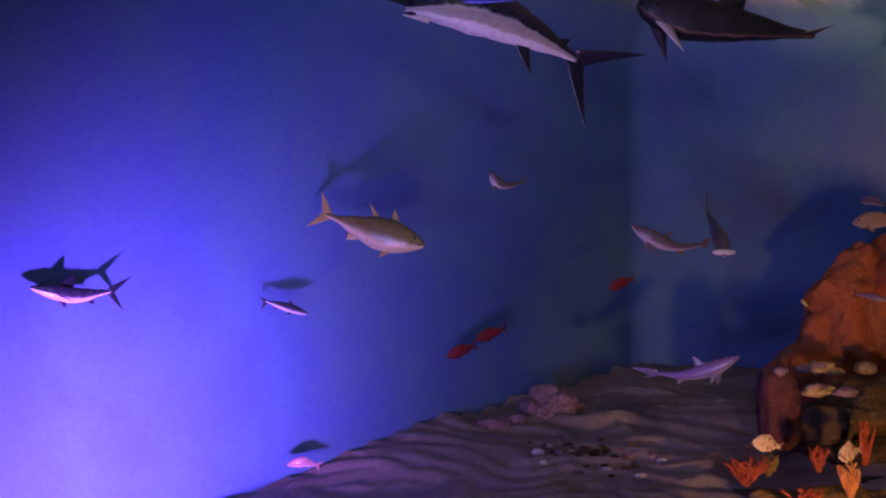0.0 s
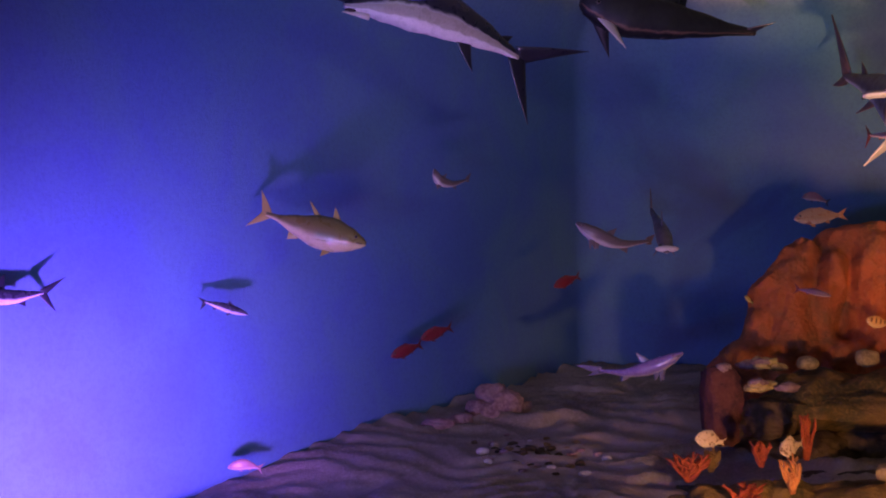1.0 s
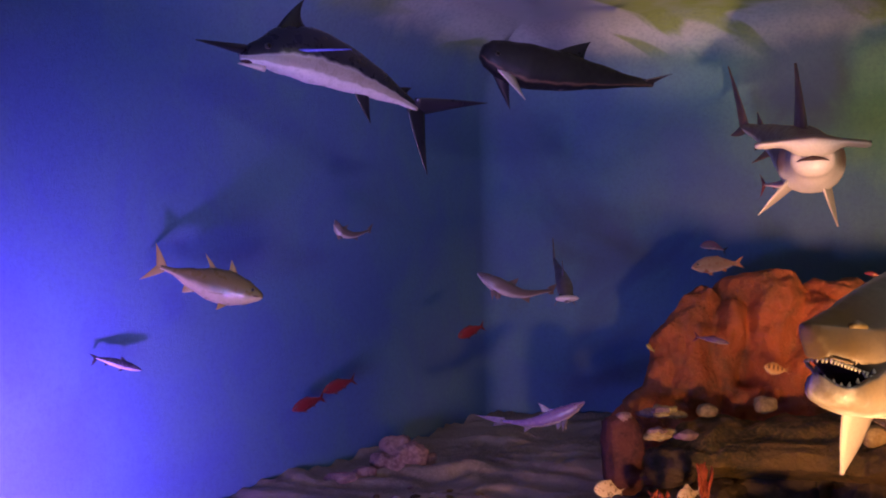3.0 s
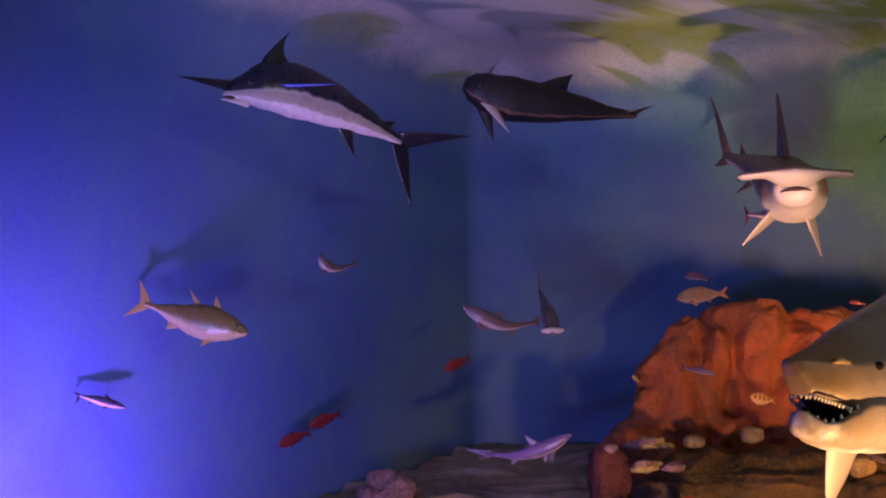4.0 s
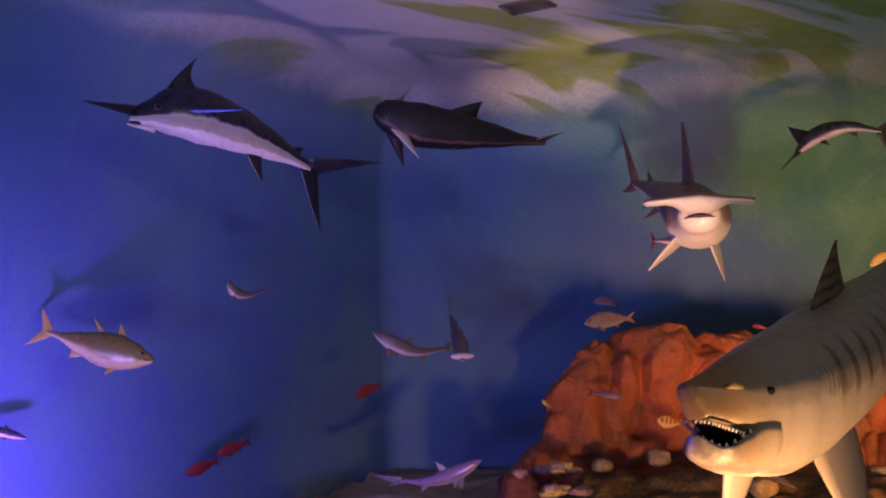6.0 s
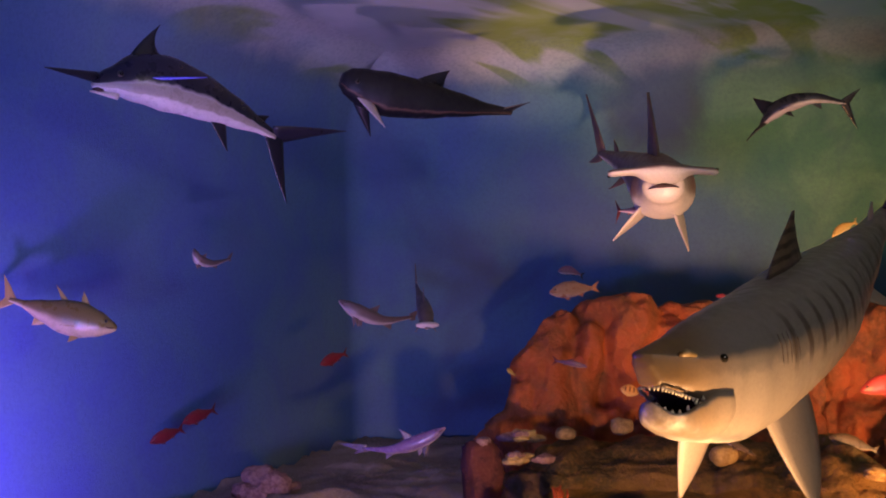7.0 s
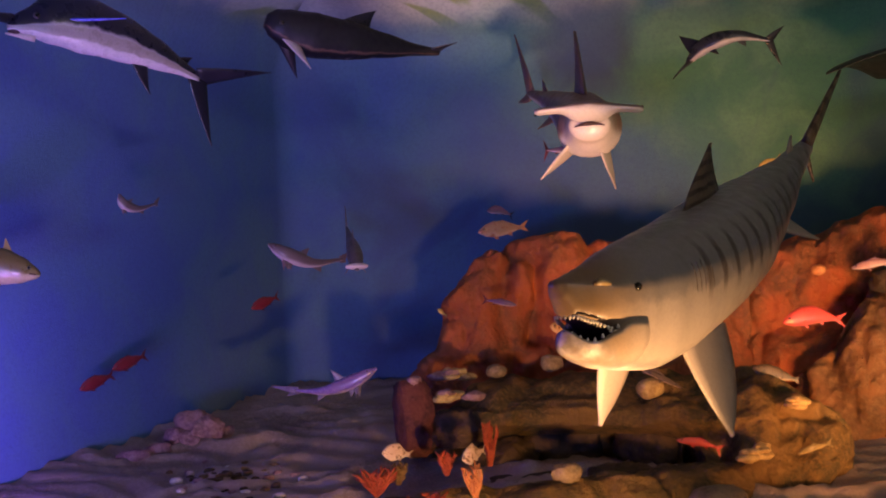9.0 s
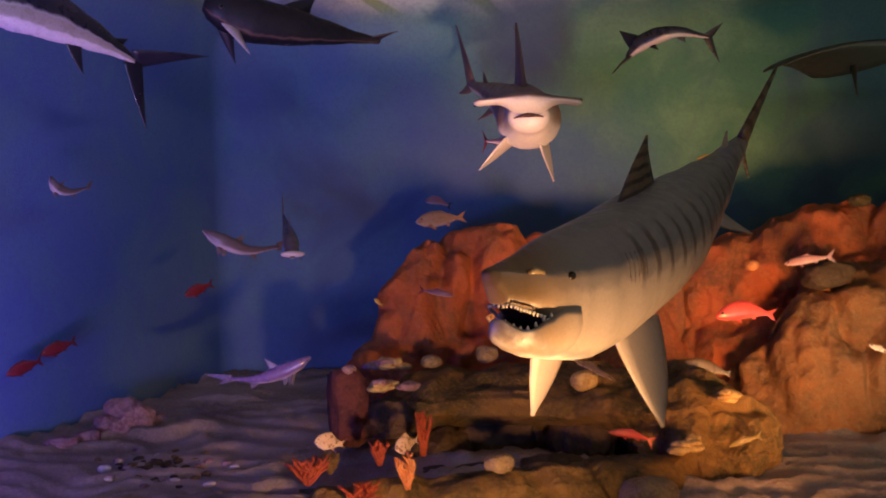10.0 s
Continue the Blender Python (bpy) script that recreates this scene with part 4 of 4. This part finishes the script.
def tiger_shark():
    body = Body([(2.728, 4.481, 1.633), (3.093, 4.637, 1.591), (3.627, 5.021, 1.671), (4.237, 5.518, 1.834), (5.007, 6.185, 2.107), (5.928, 6.957, 2.521)],
                [(0, .002, .002, .003), (.004, .004, .006, .008), (.02, .0065, .016, .014), (.035, .010, .024, .017), (.045, .013, .0305, .019), (.085, .022, .034, .029), (.12, .031, .0385, .0365), (.138, .0355, .045, .0393), (.158, .040, .066, .0425), (.18, .0435, .080, .0455), (.2, .046, .083, .049), (.27, .053, .090, .058), (.35, .057, .088, .066), (.42, .058, .081, .070), (.5, .062, .076, .072), (.6, .063, .070, .070), (.7, .056, .058, .058), (.8, .044, .044, .044), (.92, .024, .022, .024), (1, .015, .014, .012)])
    ob = thing("tiger_shark", body.base, "large mounted tiger shark with open toothed jaws and dark flank bars", "shark")
    n = body.length
    bm = bmesh.new()
    dv, ln = bm.verts.layers.float.new("dv"), bm.verts.layers.float.new("ln")
    rings = []
    steps, sides = 130, 64
    for i in range(steps + 1):
        u = (i / steps) ** 1.35
        c, t, up, side = body.at(u)
        top, bottom, wide = [v * n for v in table_at(body.sizes, u)]
        tall = 1.35 - .43 * min(1, max(0, u - .1) / .3)
        deep = .62 + .14 * min(1, max(0, u - .11) / .08) + .16 * min(1, max(0, u - .17) / .2)
        ring = []
        for k in range(sides):
            a = math.tau * k / sides
            ca, sa = math.cos(a), math.sin(a)
            box = tall if ca > 0 else deep
            ca2, sa2 = math.copysign(abs(ca) ** box, ca), math.copysign(abs(sa) ** box, sa)
            v = bm.verts.new(c + up * (ca2 * (top if ca > 0 else bottom)) + side * (sa2 * wide))
            # above the open mouth the underside counts as the upper lip
            v[dv], v[ln] = (max(ca, -.62) if u < .13 else ca), u
            ring.append(v)
        rings.append(ring)
    for i in range(steps):
        r, q = rings[i], rings[i + 1]
        u = ((i + .5) / steps) ** 1.35
        for k in range(sides):
            m = (k + 1) % sides
            f = bm.faces.new((r[k], r[m], q[m], q[k]))
            if .05 < u < .155 and math.cos(math.tau * (k + .5) / sides) < -.90:
                f.material_index = 1
    bm.faces.new(rings[0]), bm.faces.new(rings[-1])
    skin = part("body", bm, TIGER_SKIN, ob)
    skin.data.materials.append(MOUTH)

    # the lower jaw: a scoop with a dark floor behind its lip
    def gape(u):
        g = min(1, max(0, (u - .044) / .096))
        f = min(1, max(0, (u - .130) / .03))
        return n * (.0315 + .005 * g - .008 * f * f * (3 - 2 * f) + (.013 + .009 * math.sin(math.pi * min(1, g * 1.25))) * (1 - g ** 3))

    JAW = [(.044, .047, .003), (.047, .056, .009), (.055, .063, .0145), (.07, .068, .0215), (.085, .071, .0275), (.12, .0762, .0364), (.15, .0795, .0412), (.18, .0798, .0451), (.205, .072, .044)]
    bm = bmesh.new()
    dv, ln = bm.verts.layers.float.new("dv"), bm.verts.layers.float.new("ln")
    rings = []
    for i in range(41):
        u = .044 + .161 * i / 40
        c, t, up, side = body.at(u)
        low, wide = [v * n for v in table_at(JAW, u)]
        rim = gape(u)
        ring = []
        for k in range(25):
            a = math.pi * k / 24
            x, y = math.cos(a), math.sin(a) ** .8
            v = bm.verts.new(c + side * (math.copysign(abs(x) ** .8, x) * wide) - up * (rim + max(.001, low - rim) * y))
            back = min(1, max(0, (u - .09) / .06))
            v[dv], v[ln] = -.95 * (1 - back) - (.40 + .55 * y) * back, u
            ring.append(v)
        for f, dip in ((-.80, .002), (-.5, .014), (0, .018), (.5, .014), (.80, .002)):
            v = bm.verts.new(c + side * (f * wide) - up * min(rim + dip * n, max(rim, low - .004 * n)))
            v[dv], v[ln] = -.95, u
            ring.append(v)
        rings.append(ring)
    for r, q in zip(rings, rings[1:]):
        for k in range(30):
            f = bm.faces.new((r[k], r[(k + 1) % 30], q[(k + 1) % 30], q[k]))
            if 25 <= k <= 28:
                f.material_index = 1
    bm.faces.new(rings[0]), bm.faces.new(rings[-1])
    jaw = part("lower_jaw", bm, TIGER_SKIN, ob, "pale open lower jaw")
    jaw.data.materials.append(MOUTH)

    def tooth(base, tip, size, parent):
        bm = bmesh.new()
        tube(bm, [base, base.lerp(tip, .6), tip], [size, size * .6, size * .06], 6)
        part("tooth", bm, TOOTH, parent)

    for k in range(-15, 16):
        f = abs(k) / 15
        u = .048 + .088 * max(0, (f - .15) / .85) ** 1.1
        c, t, up, side = body.at(u)
        top, bottom, wide = table_at(body.sizes, u)
        s = math.copysign(min(1, f / .22) ** .8, k) * .82 if k else 0
        p = c - up * n * (bottom - .001) + side * (s * n * wide)
        tooth(p, p - up * n * .0046, n * .0020, ob)
        if k % 2 == 0 and f < .95:
            u += .006
            c, t, up, side = body.at(u)
            p = c - up * (gape(u) + n * .001) + side * (s * n * table_at(JAW, u)[1] * 1.0)
            tooth(p, p + up * n * .0050, n * .0022, jaw)
    for s in (1, -1):
        p = body.skin(.165, s * 86)
        bm = bmesh.new()
        ball(bm, p, n * .0046, 2)
        part("eye", bm, EYE, ob, "small black glass eye")
        c, t, up, side = body.at(.05)
        bm = bmesh.new()
        tube(bm, [body.skin(.072, s * 82), body.skin(.09, s * 76), body.skin(.108, s * 82)], [n * .0025, n * .0042, n * .002], 10)
        part("nostril", bm, NOSTRIL, ob, "raised yellowish nostril fold")
        for g in range(5):
            bm = bmesh.new()
            u = .30 + g * .011
            tube(bm, [body.skin(u, s * a) for a in (70, 82, 94, 106, 118)], [n * .0003, n * .0007, n * .0008, n * .0007, n * .0003], 6)
            part("gill_slit", bm, TIGER_DORSAL, ob)
    fin(body, "dorsal_fin", ob, TIGER_DORSAL, .45, .62, 0, .075, .075, .008, .12, "brown back fin with dark bands")
    fin(body, "dorsal_fin", ob, TIGER_FIN, .90, .94, 0, .03, .04, .006, .1)
    fin(body, "anal_fin", ob, TIGER_FIN, .90, .94, 180, .03, .04, .006, .1)
    for a, b, tip, mat in (((3.56, 4.93, 1.40), (4.01, 5.20, 1.40), (3.813, 4.889, 0.873), TIGER_FIN), ((3.26, 5.09, 1.33), (3.58, 5.35, 1.31), (3.328, 5.294, 0.937), PALE_FIN)):
        bm = bmesh.new()
        blade(bm, Vector(a) - body.base, Vector(b) - body.base, Vector(tip) - body.base, n * .010, .05, 14, .95)
        part("pectoral_fin", bm, mat, ob, "broad breast fin")
    for s in (1, -1):
        fin(body, "pelvic_fin", ob, TIGER_FIN, .74, .79, s * 130, .06, .03, .006)
    tip = Vector((6.283, 6.966, 3.078)) - body.base
    low = Vector((5.974, 6.950, 2.281)) - body.base
    c, t, up, side = body.at(1.0)
    bm = bmesh.new()
    lobe(bm, c, tip, t, n * .046, n * .010, .06)
    lobe(bm, c, low, t, n * .014, n * .006, .2)
    part("tail_fin", bm, TIGER_DORSAL, ob, "tall barred tail fin")


def ray():
    """The wide dark ray under the ceiling."""
    c = Vector((8.401, 8.580, 3.497))
    left = Vector((7.994, 8.925, 3.527))
    right = Vector((9.653, 8.452, 3.636))
    ob = thing("manta_ray", c, "dark brown ray with wide pointed wings", "ray")
    bm = bmesh.new()
    dv, ln = bm.verts.layers.float.new("dv"), bm.verts.layers.float.new("ln")
    mid = c + Vector((.42, .25, .10))
    rings = []
    fwd = Vector((.45, -.85, .12)).normalized()
    for i in range(25):
        f = i / 12 - 1
        w = abs(f)
        p = (mid.lerp(left, w) if f < 0 else mid.lerp(right, w)) - c
        p = p + Vector((0, 0, .10 * math.sin(w * math.pi)))
        chord = .55 * (1 - w) ** .75 + .012
        p = p - fwd * (.22 * w)
        thick = .10 * (1 - w) ** 1.3 + .006
        ring = []
        for k in range(14):
            a = math.tau * k / 14
            v = bm.verts.new(p + fwd * (math.cos(a) * chord) + Vector((0, 0, math.sin(a) * thick)))
            v[dv], v[ln] = math.sin(a), .5
            ring.append(v)
        rings.append(ring)
    for r, q in zip(rings, rings[1:]):
        for k in range(14):
            bm.faces.new((r[k], r[(k + 1) % 14], q[(k + 1) % 14], q[k]))
    bm.faces.new(rings[0]), bm.faces.new(rings[-1])
    part("body", bm, RAY_SKIN, ob)
    bm = bmesh.new()
    q = Vector((8.415, 8.496, 3.183)) - c
    start = mid - c - fwd * .1
    tube(bm, [start.lerp(q, k / 6) for k in range(7)], [.03 * (1 - k / 6) + .004 for k in range(7)], 8)
    part("tail", bm, RAY_SKIN, ob)


marlin()
pilot_whale()
hammerhead()
tiger_shark()
ray()


TUNA = [(0, .02, .02, .02), (.05, .06, .06, .045), (.18, .125, .12, .085), (.36, .17, .165, .105), (.52, .16, .16, .10), (.72, .095, .10, .06), (.9, .03, .03, .025), (1, .02, .02, .018)]
common_fish("tuna", "mounted yellowfin tuna with olive back and yellow fins", [(0.901, 9.010, 1.950), (0.556, 9.071, 2.045), (0.174, 9.114, 2.180)], TUNA, TUNA_SKIN, TUNA_FIN, (.30, .40, .12, .05), ((0.140, 9.121, 2.359), (0.024, 9.114, 2.092)), pect=(.08, .2), second=(.52, .58, .12, .12), eye=.018)
common_fish("amberjack", "mounted dark-backed fish with pale belly close to the wall", [(-1.619, 7.522, 1.626), (-1.400, 7.698, 1.582), (-1.202, 7.862, 1.604)], SLIM_FISH, SILVER_SKIN, DARK_FIN, (.30, .5, .17, .08), ((-1.085, 7.95, 1.70), (-1.13, 7.93, 1.48)), eye=.014)
common_fish("bonito", "small mounted fish with black back and white belly", [(0.041, 8.972, 1.441), (-0.123, 8.912, 1.496), (-0.264, 8.849, 1.537)], SLIM_FISH, SILVER_SKIN, DARK_FIN, (.3, .45, .08, .08), ((-0.308, 8.838, 1.566), (-0.295, 8.837, 1.476)), eye=.016)
common_fish("small_shark", "small curved grey shark with pale underside", [(1.589, 10.211, 2.637), (1.629, 10.215, 2.546), (1.754, 10.302, 2.518), (1.920, 10.476, 2.574)], SHARK, GREY_SHARK, GREY_FIN, (.36, .5, .10, .06), ((.10, .16), (.05, .06)), category="shark", eye=.01)
for nose, tail in (((1.215, 10.228, 1.056), (1.474, 10.409, 1.143)), ((1.499, 10.459, 1.191), (1.771, 10.631, 1.280)), ((2.755, 10.768, 1.635), (3.013, 10.914, 1.728))):
    common_fish("red_snapper", "small mounted red fish with pale belly", [nose, ((nose[0] + tail[0]) / 2, (nose[1] + tail[1]) / 2, (nose[2] + tail[2]) / 2 + .005), tail], ROUND_FISH, RED_SKIN, RED_FIN, group="small red fish by the wall")
common_fish("dogfish", "mounted brownish shark with pale belly", [(2.780, 10.072, 2.171), (2.942, 10.040, 2.067), (3.172, 10.090, 1.993), (3.466, 10.216, 2.022)], SHARK, GREY_SHARK, GREY_FIN, (.44, .56, .10, .07), ((.07, .12), (.04, .06)), category="shark", eye=.009, pect=(.22, .06), pect_angle=150)
small_hammerhead = common_fish("small_hammerhead", "small mounted brownish hammerhead shark with a white underside", [(3.354, 9.420, 1.895), (3.430, 9.705, 2.028), (3.539, 10.187, 2.186), (3.676, 10.763, 2.343)], [(u, a * .55, b * .55, w * .55) for u, a, b, w in SHARK], GREY_SHARK, GREY_FIN, (.38, .50, .08, .05), ((.12, .08), (.05, .04)), category="shark", eye=.009, pect=(.16, .0), pect_angle=150)
bm = bmesh.new()
ball(bm, Vector((3.37, 9.46, 1.925)) - small_hammerhead.location, 1.0, 3, (.10, .045, .028))
part("head", bm, PALE_FIN, small_hammerhead, "pale flat hammer-shaped head")
common_fish("blue_shark", "slim mounted shark with violet sheen painted into its glossy back, above the sand", [(3.497, 9.475, 1.087), (3.319, 9.574, 0.987), (3.105, 9.681, 0.925), (2.906, 9.835, 0.933)], SHARK, SHEEN_SHARK, BLUE_SHARK_FIN, (.40, .52, .14, .07), ((2.718, 9.983, 0.979), (2.835, 9.951, 0.886)), category="shark", eye=.009, pect=(.26, .05), pect_angle=150)
SPEAR = [(0, .012, .012, .012), (.08, .045, .045, .035), (.25, .09, .085, .06), (.45, .095, .09, .065), (.7, .06, .055, .045), (.9, .03, .03, .02), (1, .018, .018, .01)]
spearfish = common_fish("spearfish", "arched mounted spearfish with raised front back fin", [(6.877, 9.894, 3.739), (7.029, 9.760, 3.893), (7.265, 9.588, 3.946), (7.566, 9.509, 3.897)], SPEAR, SILVER_SKIN, DARK_FIN, (.12, .30, .22, -.04), ((7.696, 9.444, 4.026), (7.701, 9.530, 3.650)), eye=.014)
bm = bmesh.new()
bill = [Vector(p) - spearfish.location for p in ((6.92, 9.85, 3.77), (6.84, 9.92, 3.69), (6.76, 9.96, 3.60))]
tube(bm, bill, [.022, .012, .004], 8)
part("bill", bm, DARK_FIN, spearfish, "thin dark bill")
common_fish("grouper", "orange spotted grouper above the boulder", [(4.451, 9.445, 2.165), (4.659, 9.464, 2.193), (4.872, 9.479, 2.202)], ROUND_FISH, ORANGE_SKIN, ORANGE_FIN, (.2, .8, .08, .08), ((.14, .16), (.1, .16)))
common_fish("wrasse", "small purple fish above the orange grouper", [(4.677, 9.770, 2.371), (4.788, 9.777, 2.379), (4.903, 9.785, 2.336)], ROUND_FISH, PURPLE_SKIN, DARK_FIN)
common_fish("striped_angelfish", "small orange fish with dark bars by the boulder", [(5.073, 9.463, 1.335), (5.172, 9.468, 1.312), (5.276, 9.470, 1.299)], [(u, a * 1.5, b * 1.5, w) for u, a, b, w in ROUND_FISH], STRIPED_SKIN, ORANGE_FIN)
common_fish("wrasse", "slim purple-red fish beside the boulder", [(4.777, 9.476, 1.533), (4.659, 9.528, 1.567), (4.558, 9.624, 1.592)], SLIM_FISH, PURPLE_SKIN, RED_FIN)
common_fish("yellow_fish", "tiny yellow fish at the boulder's edge", [(4.288, 10.104, 1.537), (4.333, 10.141, 1.511), (4.386, 10.174, 1.479)], ROUND_FISH, YELLOW_SKIN, YELLOW_SKIN)
common_fish("red_snapper", "large bright red snapper before the red boulder", [(6.441, 8.059, 1.273), (6.674, 8.013, 1.322), (6.897, 7.966, 1.280)], ROUND_FISH, SCARLET, SCARLET_FIN, (.25, .75, .06, .06), ((.12, .16), (.12, .16)))
common_fish("red_snapper", "bright red snapper low beside the brown boulder", [(4.927, 7.257, 0.554), (5.074, 7.224, 0.533), (5.210, 7.190, 0.482)], SLIM_FISH, SCARLET, SCARLET_FIN, (.25, .7, .07, .07), ((.1, .16), (.2, .12)))
common_fish("grouper", "brown mottled grouper resting on the ledge", [(6.081, 7.989, 0.945), (6.238, 7.937, 0.893), (6.396, 7.880, 0.837)], ROUND_FISH, BROWN_SKIN, BROWN_SKIN, (.2, .8, .05, .05), ((.08, .1), (.08, .1)))
common_fish("pink_fish", "pale pink fish over dark stones", [(7.350, 8.311, 1.683), (7.483, 8.201, 1.713), (7.665, 8.111, 1.728)], SLIM_FISH, PINK_SKIN, PINK_SKIN)
common_fish("blenny", "olive mottled fish lying on the boulder's face", [(5.755, 7.049, 0.401), (5.843, 6.991, 0.442), (5.959, 6.969, 0.461)], SLIM_FISH, OLIVE_SKIN, OLIVE_SKIN)
common_fish("white_fish", "slim white fish by the boulder", [(7.220, 7.220, 1.031), (7.305, 7.207, 0.996), (7.404, 7.179, 0.953)], SLIM_FISH, WHITE_SKIN, WHITE_SKIN)
common_fish("barracuda", "long grey-brown fish lying over the ledge", [(5.431, 7.983, 0.843), (5.305, 8.123, 0.944), (5.167, 8.265, 1.035)], [(u, a * .6, b * .6, w * .7) for u, a, b, w in SLIM_FISH], BROWN_SKIN, BROWN_SKIN)
common_fish("yellow_fish", "yellow-backed fish above the far boulder", [(7.032, 9.103, 2.589), (7.132, 9.085, 2.667), (7.243, 9.061, 2.709)], ROUND_FISH, YELLOW_SKIN, YELLOW_SKIN)
common_fish("remora", "small pinkish fish beneath the hammerhead", [(5.548, 9.534, 2.839), (5.392, 9.608, 2.881), (5.249, 9.677, 2.892)], SLIM_FISH, PINK_SKIN, RED_FIN, tail=((.28, .12), (.34, .1)))
common_fish("red_snapper", "small red fish on top of the boulder", [(6.126, 9.607, 2.116), (6.181, 9.575, 2.107), (6.236, 9.543, 2.089)], ROUND_FISH, RED_SKIN, RED_FIN)
DEEP = [(u, a * 1.7, b * 1.7, w) for u, a, b, w in ROUND_FISH]
common_fish("spadefish", "white spotted deep-bodied fish over red coral", [(3.069, 8.082, 0.571), (3.172, 8.101, 0.561), (3.276, 8.118, 0.535)], DEEP, WHITE_SKIN, WHITE_SKIN, (.2, .8, .16, .1))
common_fish("spadefish", "pale brown fish with raised fins above orange coral", [(3.555, 7.801, 0.506), (3.636, 7.826, 0.523), (3.748, 7.892, 0.538)], DEEP, WHITE_SKIN, WHITE_SKIN, (.2, .8, .2, .1))
common_fish("scorpionfish", "pink crested fish on the sand by the wall", [(-0.105, 8.907, 0.354), (0.009, 8.910, 0.372), (0.115, 8.955, 0.340)], ROUND_FISH, PINK_SKIN, PINK_SKIN, (.2, .8, .12, .0))
